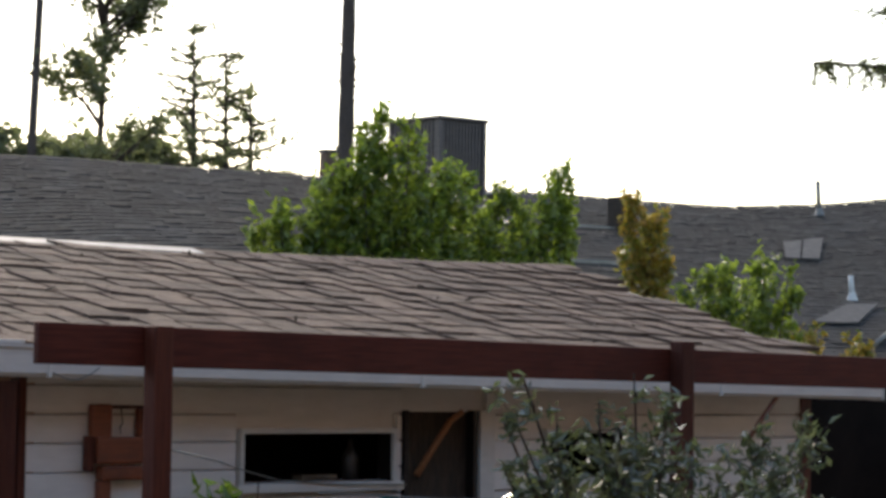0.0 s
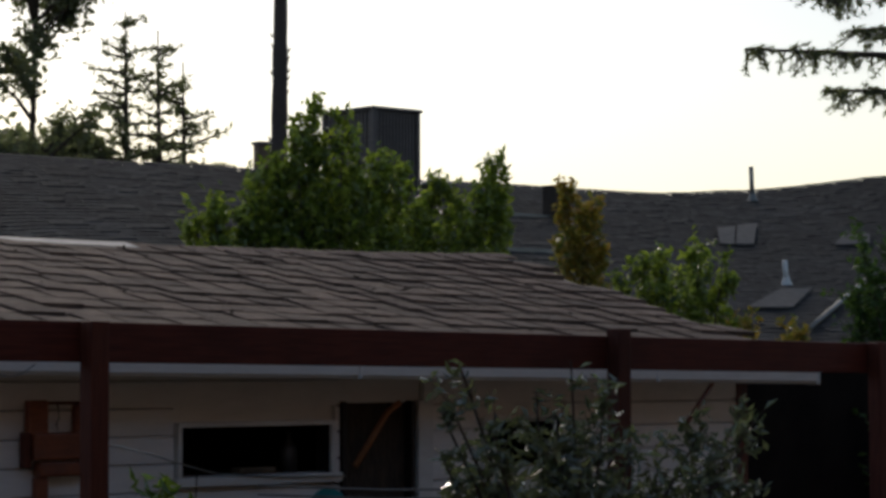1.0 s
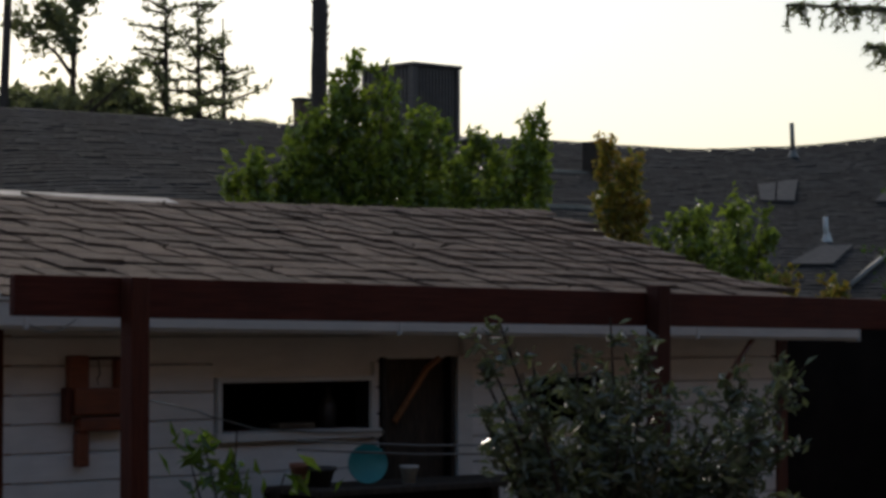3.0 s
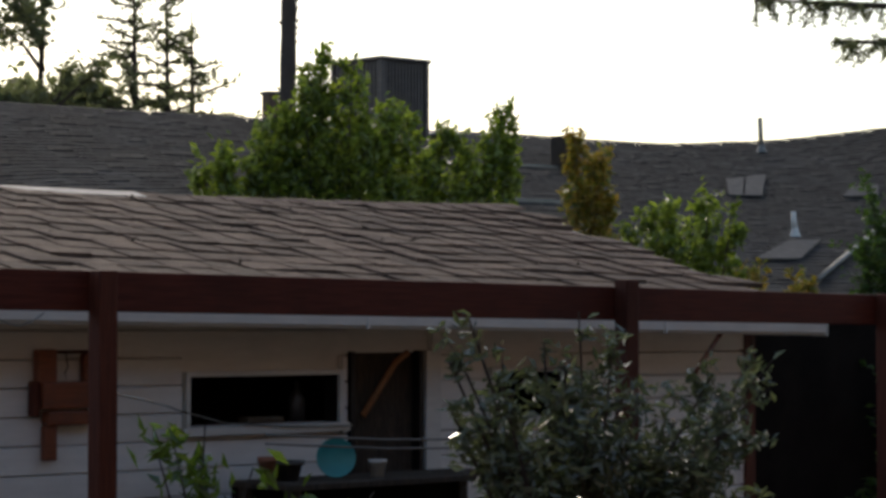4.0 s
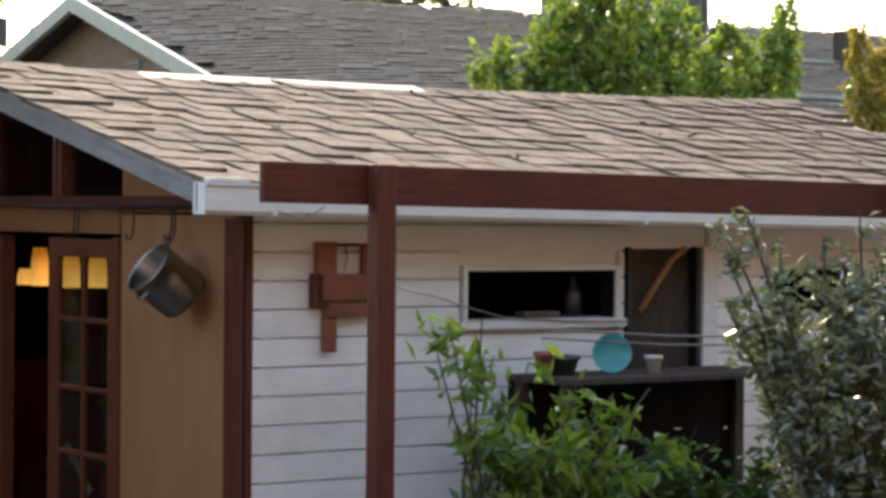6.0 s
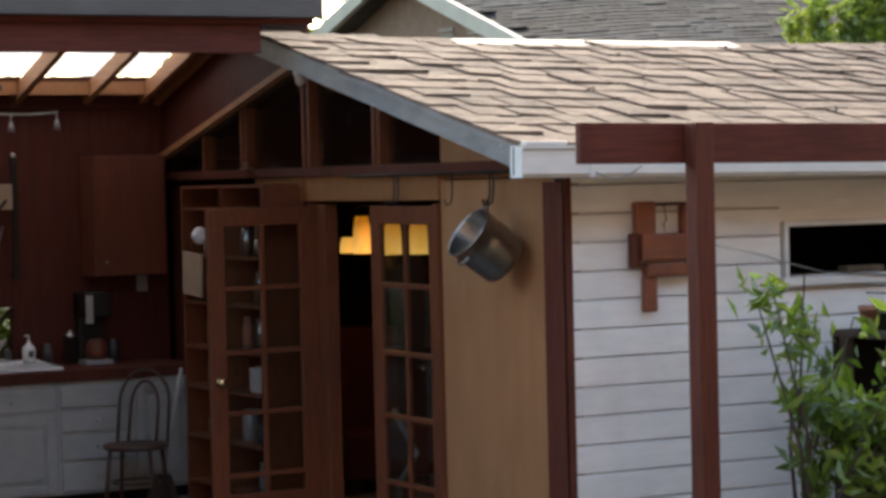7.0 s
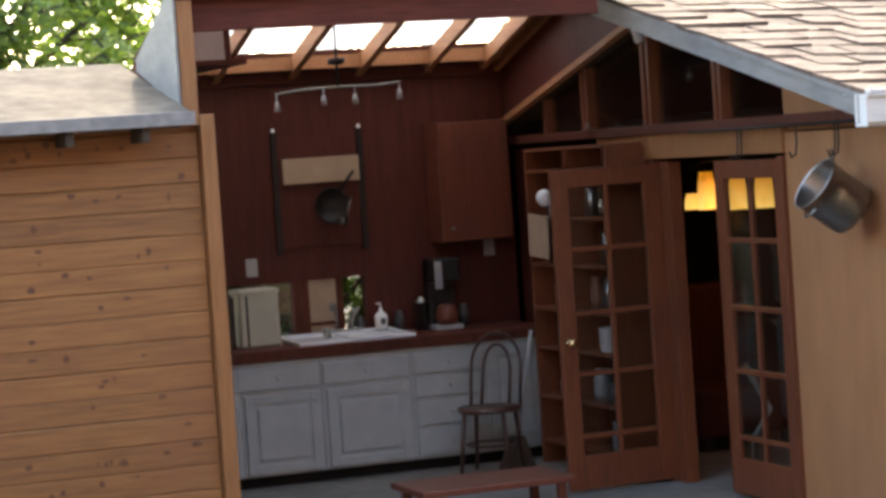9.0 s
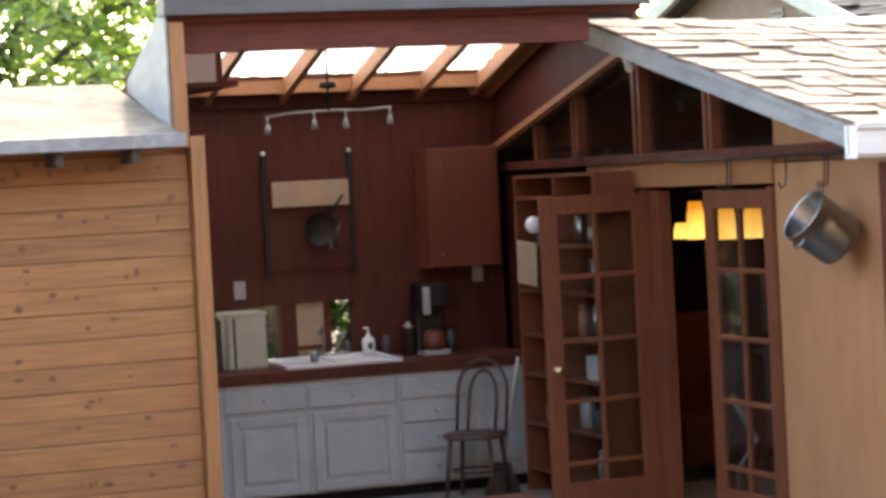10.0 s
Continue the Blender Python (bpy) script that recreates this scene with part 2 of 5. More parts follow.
def prism(bm, outline, axis, a, b):
    """A solid from an outline in the plane across axis ('x', 'y' or 'z'), from a to b along it."""
    def at(u, w, c):
        return {"x": (c, u, w), "y": (u, c, w), "z": (u, w, c)}[axis]
    lo = [bm.verts.new(at(u, w, a)) for u, w in outline]
    hi = [bm.verts.new(at(u, w, b)) for u, w in outline]
    n = len(outline)
    bm.faces.new(lo[::-1])
    bm.faces.new(hi)
    for i in range(n):
        bm.faces.new((lo[i], lo[(i + 1) % n], hi[(i + 1) % n], hi[i]))
    bmesh.ops.recalc_face_normals(bm, faces=bm.faces)


def tube(bm, pts, radii, n=8, cap=True):
    """A round rod along points, with a radius at each."""
    pts = [Vector(p) for p in pts]
    rings = []
    for i, p in enumerate(pts):
        d = (pts[min(i + 1, len(pts) - 1)] - pts[max(i - 1, 0)]).normalized()
        q = d.to_track_quat("Z", "Y")
        r = radii[i] if isinstance(radii, (list, tuple)) else radii
        rings.append([bm.verts.new(p + q @ Vector((r * math.cos(2 * math.pi * k / n), r * math.sin(2 * math.pi * k / n), 0))) for k in range(n)])
    for a, b in zip(rings, rings[1:]):
        for k in range(n):
            f = bm.faces.new((a[k], a[(k + 1) % n], b[(k + 1) % n], b[k]))
            f.smooth = True
    if cap:
        bm.faces.new(rings[0][::-1])
        bm.faces.new(rings[-1])


def lathe(bm, profile, n=24, m=None):
    """A round body from (radius, height) pairs; m places it."""
    m = m or Matrix()
    rings = []
    for r, z in profile:
        rings.append([bm.verts.new(m @ Vector((r * math.cos(2 * math.pi * k / n), r * math.sin(2 * math.pi * k / n), z))) for k in range(n)])
    for a, b in zip(rings, rings[1:]):
        for k in range(n):
            f = bm.faces.new((a[k], a[(k + 1) % n], b[(k + 1) % n], b[k]))
            f.smooth = True
    return rings


def fresh():
    return bmesh.new()


def meshed(name, bm, material):
    me = bpy.data.meshes.new(name)
    bm.to_mesh(me)
    bm.free()
    me.materials.append(material)
    return me


def part(name, bm, material, parent, label=""):
    ob = new(name, meshed(name, bm, material))
    ob.parent = parent
    if label:
        ob["label"] = label
    return ob


def boxpart(name, dims, material, parent, bevel=0.004, label=""):
    bm = fresh()
    box(bm, *dims, bevel)
    return part(name, bm, material, parent, label)


def thing(name, loc, label, category, group="", kind=""):
    ob = new(name)
    ob.location = loc
    ob.empty_display_size = 0.1
    return tagged(ob, label, category, group, kind)


def solid(name, bm, material, label, category, kind="structure"):
    return tagged(new(name, meshed(name, bm, material)), label, category, "", kind)


def leaves(name, parent, centres, size, material, seed=1, droop=0.0, narrow=0.45, kind="stuff"):
    """Many small pointed, folded leaves round the given places."""
    g = np.random.default_rng(seed)
    c = np.asarray(centres, float)
    n = len(c)
    d = g.normal(size=(n, 3))
    d[:, 2] = d[:, 2] * 0.7 - droop
    d /= np.linalg.norm(d, axis=1)[:, None]
    s = np.cross(d, g.normal(size=(n, 3)))
    s /= np.linalg.norm(s, axis=1)[:, None]
    up = np.cross(s, d)
    ln = (size * g.uniform(0.6, 1.3, n))[:, None]
    base, tip = c - d * ln * 0.5, c + d * ln * 0.5
    mid = c + up * ln * 0.12
    left, right = mid + s * ln * narrow * 0.5, mid - s * ln * narrow * 0.5
    v = np.stack([base, left, tip, right, c - up * ln * 0.02], 1).reshape(-1, 3)
    i = np.arange(n)[:, None] * 5
    f = np.concatenate([i + np.array([[0, 4, 2, 1]]), i + np.array([[0, 3, 2, 4]])], 0)
    me = bpy.data.meshes.new(name)
    me.from_pydata(v.tolist(), [], f.tolist())
    me.materials.append(material)
    ob = new(name, me)
    ob.parent = parent
    if kind:
        ob["kind"] = kind
    return ob


def twiggy(g, bough_from, bough_to, spread, count, per, size):
    """Twigs about a bough and the places of the leaves on them."""
    a, b = np.array(bough_from, float), np.array(bough_to, float)
    twigs, spots = [], []
    for _ in range(count):
        t = g.uniform(0.25, 1.0)
        s = a + (b - a) * t
        d = (b - a) / np.linalg.norm(b - a) * 0.6 + g.normal(size=3) * 0.75 + np.array([0, 0, 0.25])
        d *= spread * g.uniform(0.4, 1.0) / np.linalg.norm(d)
        twigs.append((s, s + d))
        k = g.uniform(0.15, 1.05, per)[:, None]
        spots.append(s + d * k + g.normal(size=(per, 3)) * size)
    return twigs, np.concatenate(spots)


def shrub(name, loc, boughs, leaf_size, leaf, label, spread=0.25, count=12, per=14, seed=1, narrow=0.45, droop=0.1, stem=0.018, category="shrub"):
    """A woody plant: stems from the base through its boughs, and leaves on their twigs. Boughs: (x, y, z, reach) from the base."""
    top = thing(name, loc, label, category)
    g = np.random.default_rng(seed)
    bm = fresh()
    spots = []
    for x, y, z, reach in boughs:
        p0 = np.array([g.normal() * 0.05, g.normal() * 0.05, 0])
        p1 = np.array([x, y, z])
        k = np.array([x * 0.35 + g.normal() * 0.05, y * 0.35 + g.normal() * 0.05, z * 0.55])
        tube(bm, [p0, k, p1], [stem, stem * 0.7, stem * 0.25], 6)
        tw, sp = twiggy(g, k, p1, spread * reach, int(count * reach * reach) + 3, per, leaf_size * 0.35)
        for s, e in tw:
            tube(bm, [s, e], [stem * 0.22, stem * 0.1], 4, False)
        spots.append(sp)
    part("stem", bm, BARK, top)
    leaves("foliage", top, np.concatenate(spots), leaf_size, leaf, seed, droop, narrow)
    return top

# ---- ground ----
bm = fresh()
N = 40
gv = [[bm.verts.new((x, y, 0.02 * noise.noise(Vector((x * 0.3, y * 0.3, 0))) - 0.03)) for x in np.linspace(-300, 300, N)] for y in np.linspace(-200, 400, N)]
for j in range(N - 1):
    for i in range(N - 1):
        bm.faces.new((gv[j][i], gv[j][i + 1], gv[j + 1][i + 1], gv[j + 1][i]))
solid("ground", bm, SOIL, "bare brown garden soil with weeds", "ground")
bm = fresh()
box(bm, -9, 7.2, -0.2, 8.0, -0.2, 0.02)
solid("pavement", bm, CONCRETE, "grey concrete slab under the shed and kitchen", "pavement")

# ---- shed: siding wall facing the garden ----
L, W = 6.26, 5.72           # shed length and depth
T = 0.1
OPEN = [(1.44, 2.54, 1.652, 1.934), (2.66, 3.2, 0.9, 2.06), (3.82, 4.5, 1.64, 1.93)]


def wall_with_openings(name, x0, x1, y0, y1, z0, z1, holes, material, label):
    bm = fresh()
    xs = x0
    for a, b, lo, hi in holes:
        box(bm, xs, a, y0, y1, z0, z1)
        box(bm, a, b, y0, y1, z0, lo)
        box(bm, a, b, y0, y1, hi, z1)
        xs = b
    box(bm, xs, x1, y0, y1, z0, z1)
    return solid(name, bm, material, label, "wall")


wall_south = wall_with_openings("wall_south", 0.0, L, 0.02, T, 0.0, 2.42, OPEN, WHITE, "shed wall clad in white-painted horizontal boards")
bm = fresh()
box(bm, L - T, L, T, W, 0, 2.45)
solid("wall_east", bm, WHITE, "white end wall of the shed", "wall")
# back wall and ceiling: the unlit interior is put into their colour
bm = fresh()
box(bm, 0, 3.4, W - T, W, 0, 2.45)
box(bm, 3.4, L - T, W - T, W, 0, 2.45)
solid("wall_north", bm, BLACK, "back wall inside the shed, its shade put into near-black colour", "wall")
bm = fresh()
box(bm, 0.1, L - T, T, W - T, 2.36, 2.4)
solid("ceiling", bm, BLACK, "shed ceiling, its shade put into near-black colour", "ceiling")

# added near-black panel, so the windows look into painted shade
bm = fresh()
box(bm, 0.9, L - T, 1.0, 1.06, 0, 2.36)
solid("wall_dark_backing", bm, BLACK, "near-black panel added as painted shade behind the windows", "wall")
# gable wall with the doorway
GY0, GY1 = 1.46, 3.14          # doorway along y
HEAD = 2.1
bm = fresh()
box(bm, 0.0, 0.09, 0.0, GY0 - 0.06, 0, 2.24)
wall_west = solid("wall_west", bm, TAN, "tan plywood gable wall of the shed beside the doors", "wall")
bm = fresh()
box(bm, 0.0, 0.09, GY1 + 0.06, W, 0, 2.24)
solid("wall_west_kitchen", bm, REDWALL, "red-stained plywood wall between kitchen and shed", "wall")

# corner boards
bm = fresh()
box(bm, -0.022, -0.002, -0.03, 0.2, 0, 2.22, 0.004)
box(bm, -0.022, 0.022, -0.032, -0.006, 0, 2.24, 0.004)
solid("trim_corner", bm, REDPOST, "dark red corner board of the shed", "trim")
bm = fresh()
box(bm, L - 0.01, L + 0.1, -0.035, 0.08, 0, 2.25, 0.004)
solid("trim_corner_east", bm, REDPOST, "dark red corner post at the shed's far end", "trim")

# ---- shed roof ----
RY, EY = 2.86, -0.42          # ridge and eave
RX0, RX1 = -0.5, 6.62
SL = 0.237


def eave_z(x):
    return 2.4 - 0.0128 * (x - RX0)


def top_z(x):
    """The ridge, which sags between its ends."""
    return 3.13 + 0.045 * abs((x - 3.1) / 3.6) ** 2.5


def roof_z(x, y):
    k = 1 - abs(y - RY) / (RY - EY)
    return eave_z(x) + (top_z(x) - eave_z(x)) * k


bm = fresh()
xs = np.linspace(RX0, RX1, 13)
for sign in (-1, 1):
    yy = (RY, RY + sign * (RY - EY))
    rows_ = [[[bm.verts.new((x, y, roof_z(x, y) - d)) for x in (xs if sign < 0 else np.linspace(0.0, RX1, 13))] for y in yy] for d in (0.014, 0.064)]
    for (p, q), flip in zip(rows_, (False, True)):
        for i in range(12):
            bm.faces.new((p[i], p[i + 1], q[i + 1], q[i]))
    for e in (0, 12):
        bm.faces.new((rows_[0][0][e], rows_[0][1][e], rows_[1][1][e], rows_[1][0][e]))
    for i in range(12):
        bm.faces.new((rows_[0][1][i], rows_[0][1][i + 1], rows_[1][1][i + 1], rows_[1][1][i]))
bmesh.ops.recalc_face_normals(bm, faces=bm.faces)
shed_roof = solid("roof_shed", bm, BARK, "low-pitched shed roof of weathered brown shingles", "roof")


def sloped_board(bm, x0, x1, ya, yb, drop0, drop1):
    """A board under the roof's front slope, its top and bottom that far below the shingles."""
    za, zb = roof_z(x0, ya), roof_z(x0, yb)
    prism(bm, [(ya, za - drop1), (yb, zb - drop1), (yb, zb - drop0), (ya, za - drop0)], "x", x0, x1)


bm = fresh()
sloped_board(bm, RX0 - 0.03, RX0 - 0.003, EY - 0.03, RY, 0.02, 0.115)
solid("trim_barge_board", bm, BARGE, "weathered grey-painted barge board of the shed roof", "trim")
bm = fresh()
sloped_board(bm, RX0 - 0.045, RX0 + 0.02, EY - 0.04, RY, -0.012, 0.02)
solid("trim_drip_edge", bm, BARGE, "grey drip edge above the barge board", "trim")
bm = fresh()
sloped_board(bm, RX1, RX1 + 0.03, EY, RY, 0.0, 0.12)
solid("trim_barge_board_east", bm, BARGE, "grey barge board at the far gable", "trim")
# back rake seen from the kitchen
bm = fresh()
zp = top_z(0)
prism(bm, [(RY, zp - 0.075), (RY + 2.8, zp - 0.075 - SL * 2.8), (RY + 2.8, zp - 0.03 - SL * 2.8), (RY, zp - 0.03)], "x", -0.1, -0.035)
solid("trim_back_rafter", bm, RAFTER, "brown batten following the back slope of the gable", "trim")

# gutter: a white box gutter with a rolled lip
gut = thing("gutter", (RX0, EY, 2.44), "white-painted metal gutter along the shed's eave", "gutter", kind="structure")
gut.rotation_euler = (0, radians(0.73), 0)
bm = fresh()
prism(bm, [(0.02, -0.196), (-0.075, -0.196), (-0.095, -0.175), (-0.1, -0.06), (-0.115, -0.046), (-0.115, -0.033), (-0.095, -0.033), (-0.085, -0.054), (-0.08, -0.167), (-0.065, -0.183), (0.0, -0.183), (0.0, -0.033), (0.02, -0.033)], "x", -0.06, 7.05)
part("trough", bm, WHITE_TRIM, gut)
for gx in (0.36, 2.86, 5.4):
    boxpart("joint", (gx - 0.012, gx + 0.012, -0.104, -0.03, -0.197, -0.05), WHITE_TRIM, gut, 0.003)
boxpart("end_cap", (-0.064, -0.06, -0.104, -0.03, -0.197, -0.035), WHITE_TRIM, gut, 0.002)
boxpart("end_cap", (7.05, 7.056, -0.108, 0.02, -0.2, -0.03), WHITE_TRIM, gut, 0.002)
boxpart("corner_flashing", (-0.04, 0.2, -0.11, 0.16, -0.03, -0.012), WHITE_TRIM, gut, 0.002, "bright metal flashing at the corner")
bm = fresh()
tube(bm, [(0.36 + 0.02 * k, -0.125, -0.17 - 0.05 * math.sin(math.pi * k / 14) + 0.03 * (k / 14)) for k in range(15)], 0.004, 5)
part("loose_cord", bm, FLASH, gut, "thin cord drooping below the gutter")
# soffit
bm = fresh()
prism(bm, [(0.0, 2.272), (L, 2.19), (L, 2.204), (0.0, 2.285)], "y", EY + 0.02, 0.02)
solid("trim_soffit", bm, WHITE, "white soffit board under the eave", "trim")

# ---- gable triangle: sill plate, studs, dark panes ----
bm = fresh()
box(bm, -0.05, 0.1, 0.08, W - 0.1, 2.284, 2.345, 0.006)
solid("trim_gable_plate", bm, REDPOST, "dark wooden plate across the gable", "trim")
bm = fresh()
box(bm, -0.02, 0.09, GY0 - 0.06, 4.05, HEAD + 0.024, 2.284, 0.006)
solid("trim_door_header", bm, CEDAR_V, "brown timber header over the double doors", "trim")
stud_thing = thing("gable_framing", (0, 0, 2.345), "open stud framing of the gable with dark panes between", "framing", kind="structure")


def roof_under(y):
    return top_z(0) - SL * abs(y - RY) - 0.075


for y in (2.16, 2.23, 3.17, 3.25, 4.19, 4.26, 4.95):
    boxpart("stud", (-0.02, 0.075, y - 0.022, y + 0.022, 0.0, roof_under(y) - 2.345), ORANGEWOOD, stud_thing, 0.003)
bm = fresh()
prism(bm, [(1.4, 2.345), (5.2, 2.345), (5.2, roof_under(5.2)), (RY, roof_under(RY)), (1.4, roof_under(1.4))], "x", 0.04, 0.05)
for v in bm.verts:
    v.co.z -= 2.345
part("pane", bm, GLASS, stud_thing, "dark glass behind the studs")
bm = fresh()
prism(bm, [(0.0, 2.25), (1.43, 2.25), (1.43, roof_under(1.43)), (0.0, roof_under(0.0))], "x", 0.02, 0.07)
solid("wall_gable_infill", bm, TAN, "tan plywood infill at the low end of the gable", "wall")

# ---- kitchen lean-to ----
KY0, KY1 = 2.2, W             # front beam to back wall
KX0 = -3.38
WIN = (-2.45, -1.2, 0.93, 1.395)
bm = fresh()
for a, b in ((-3.4, WIN[0]), WIN[:2], (WIN[1], 0.0)):
    for lo, hi in ((0, WIN[2]), WIN[2:], (WIN[3], 2.94)):
        if (a, lo) != (WIN[0], WIN[2]):
            box(bm, a, b, KY1, KY1 + 0.1, lo, hi)
bmesh.ops.remove_doubles(bm, verts=bm.verts, dist=0.0001)
solid("wall_kitchen", bm, REDWALL, "dark red-stained board wall behind the kitchen counter", "wall")
FOLD = 4.4                    # where the flat roof turns down into the skylights


def ktop(y):
    return 3.39 if y < FOLD else 3.39 - 0.302 * (y - FOLD)


bm = fresh()
box(bm, -3.3, -3.24, KY0 + 0.1, KY1, 0, 2.85)
box(bm, -3.3, -2.84, 2.65, KY1, 2.855, 2.885)
prism(bm, [(3.1, 2.89), (KY1, 2.89), (KY1, ktop(KY1) - 0.032), (FOLD, 3.355), (3.1, 3.355)], "x", -2.85, -2.81)
solid("wall_kitchen_side", bm, REDWALL, "red-stained side wall of the kitchen", "wall")



# roof sheet with four skylight openings between the rafters
RAFX = [-2.78, -2.245, -1.683, -1.162, -0.63, -0.195]
bm = fresh()


def ksheet(x0, x1, ya, yb, th=0.03):
    prism(bm, [(ya, ktop(ya) - th), (yb, ktop(yb) - th), (yb, ktop(yb)), (ya, ktop(ya))], "x", x0, x1)


ksheet(KX0, -0.5, KY0, 2.6)
ksheet(-3.0, -0.5, 2.6, 3.1)
ksheet(-2.84, 0.0, 3.1, FOLD)
ksheet(-2.84, 0.0, 5.52, KY1 + 0.25)
ksheet(-0.175, 0.0, FOLD, 5.52)
ksheet(-2.86, -2.76, FOLD, 5.52)
ceiling_k = solid("ceiling_kitchen", bm, REDWALL, "lean-to roof with skylights over the outdoor kitchen", "ceiling")
raf = thing("rafters", (0, KY0, 3.0), "pale wooden rafters under the kitchen skylights", "rafters", kind="structure")
for x in RAFX + [-0.065]:
    bm = fresh()
    ya, yb = FOLD, KY1
    prism(bm, [(ya - KY0, ktop(ya) - 0.15 - 3.0), (yb - KY0, ktop(yb) - 0.15 - 3.0), (yb - KY0, ktop(yb) - 0.031 - 3.0), (ya - KY0, ktop(ya) - 0.031 - 3.0)], "x", x - 0.026, x + 0.026)
    part("rafter", bm, RAFTER, raf)
for a, b in zip(RAFX, RAFX[1:] + [-0.065]):
    boxpart("blocking", (a + 0.027, b - 0.027, 5.53 - KY0, 5.57 - KY0, -0.08, 0.03), RAFTER, raf, 0.002)
sky_thing = thing("skylight", (0, FOLD, 3.3), "clear skylight panel set between the kitchen rafters", "skylight", kind="structure")
for a, b in zip(RAFX, RAFX[1:]):
    bm = fresh()
    prism(bm, [(0.0, ktop(FOLD) - 3.3 + 0.004), (5.52 - FOLD, ktop(5.52) - 3.3 + 0.004), (5.52 - FOLD, ktop(5.52) - 3.3 + 0.008), (0.0, ktop(FOLD) - 3.3 + 0.008)], "x", a, b)
    pane = part("pane", bm, SKYSHEET, sky_thing)
    pane.visible_shadow = False
bm = fresh()
box(bm, KX0, -0.77, KY0, KY0 + 0.07, 3.03, 3.356, 0.004)
solid("trim_kitchen_beam", bm, REDWOOD, "red-brown timber beam across the kitchen's open front", "trim")
bm = fresh()
box(bm, KX0, -0.1, KY1 - 0.05, KY1 - 0.002, 2.83, 2.905, 0.003)
solid("trim_back_ledger", bm, REDWALL, "red-brown ledger under the rafters", "trim")
bm = fresh()
box(bm, KX0 - 0.03, -0.415, KY0 - 0.14, KY0 + 0.02, 3.235, 3.4, 0.006)
solid("trim_kitchen_fascia", bm, FASCIA, "dark grey metal fascia on the kitchen roof", "trim")
bm = fresh()
box(bm, KX0 - 0.01, -0.44, KY0 - 0.05, KY0 - 0.002, 3.202, 3.3)
solid("trim_fascia_backing", bm, REDWOOD, "red-brown board under the metal fascia", "trim")
# flashing on the roof's side
bm = fresh()
prism(bm, [(KY0 - 0.1, 3.3), (KY0 - 0.1, 2.6), (3.1, 2.86), (3.1, 2.93)], "x", KX0 - 0.02, KX0 - 0.008)
solid("wall_flashing", bm, BARGE, "grey sheet-metal flashing on the lean-to's side", "flashing")
bm = fresh()
prism(bm, [(3.15, zp - SL * (3.15 - RY) - 0.02), (KY1, zp - SL * (KY1 - RY) - 0.02), (KY1, ktop(KY1) - 0.031), (FOLD, 3.355), (3.15, 3.355)], "x", -0.03, 0.0)
solid("wall_over_gable", bm, REDWALL, "dark red boarding between the shed roof and the kitchen roof", "wall")
bm = fresh()
sloped_board(bm, RX0 + 0.0, -0.0, EY + 0.05, RY, 0.066, 0.085)
solid("trim_overhang_soffit", bm, REDWALL, "dark boarding under the gable overhang", "trim")
# posts at the open front
bm = fresh()
box(bm, -3.381, -3.292, KY0 - 0.1, KY0 - 0.003, 2.5, 3.2, 0.005)
solid("trim_kitchen_post", bm, CEDAR_V, "cedar corner post of the outdoor kitchen", "trim")
bm = fresh()
box(bm, -3.29, -3.205, KY0 - 0.1, KY0 + 0.02, 0, 2.56, 0.005)
solid("trim_kitchen_jamb", bm, CEDAR_V, "cedar jamb board beside the kitchen opening", "trim")

# ---- cedar-clad outbuilding ----
bm = fresh()
box(bm, -12, -3.303, KY0 - 0.02, KY0 + 0.1, 0, 2.498)
wall_cedar = solid("wall_cedar", bm, CEDAR, "wall of horizontal knotty cedar boards", "wall")
bm = fresh()
ca, cb = KY0 - 0.36, KY0 + 1.35
prism(bm, [(ca, 2.57), (cb, 2.935), (cb + 2.4, 2.5), (cb + 2.4, 2.46), (cb, 2.895), (ca, 2.53)], "x", -12, -3.4)
solid("roof_cedar", bm, ROLLROOF, "low roof of sun-bleached rolled roofing", "roof")
bm = fresh()
box(bm, -12, -3.385, ca - 0.02, ca + 0.01, 2.5, 2.575, 0.004)
solid("trim_cedar_drip", bm, BARGE, "grey metal drip edge on the low roof", "trim")

# ---- pergola ----
perg = thing("pergola", (-1.13, -2.0, 0), "red-brown stained pergola beam on square posts", "pergola")
beam = boxpart("beam", (0.0, 9.6, 0.0, 0.045, -0.092, 0.092), REDWOOD, perg, 0.008)
beam.matrix_basis = pose(0.005, 0, 2.392, 0, 0.63, 0)
for px, pz in ((0.551, 2.478), (3.968, 2.478), (6.28, 2.42)):
    boxpart("post", (px, px + 0.097, -0.097, -0.002, 0.0, pz), REDPOST, perg, 0.008)

# ---- windows in the siding wall ----
def window(name, a, b, lo, hi, label, sill=True):
    top = thing(name, ((a + b) / 2, 0, lo), label, "window", kind="structure")
    w, h, f = (b - a) / 2, hi - lo, 0.026
    frame_ = part("window_frame", fresh(), WHITE_TRIM, top)
    for nm, d in (("stile", (-w - f, -w, -0.045, 0.06, 0, h)), ("stile", (w, w + f, -0.045, 0.06, 0, h)), ("head", (-w - f, w + f, -0.047, 0.06, h, h + 0.03))):
        boxpart(nm, d, WHITE_TRIM, frame_, 0.003)
    if sill:
        boxpart("window_sill", (-w - f - 0.03, w + f + 0.03, -0.075, 0.04, -0.052, -0.002), WHITE_TRIM, top, 0.005)
    # thin black strip over the white reveal, painting it as shaded
    boxpart("reveal_shade", (w - 0.006, w - 0.001, -0.02, 0.1, 0, h), BLACK, top, 0.0)
    return top


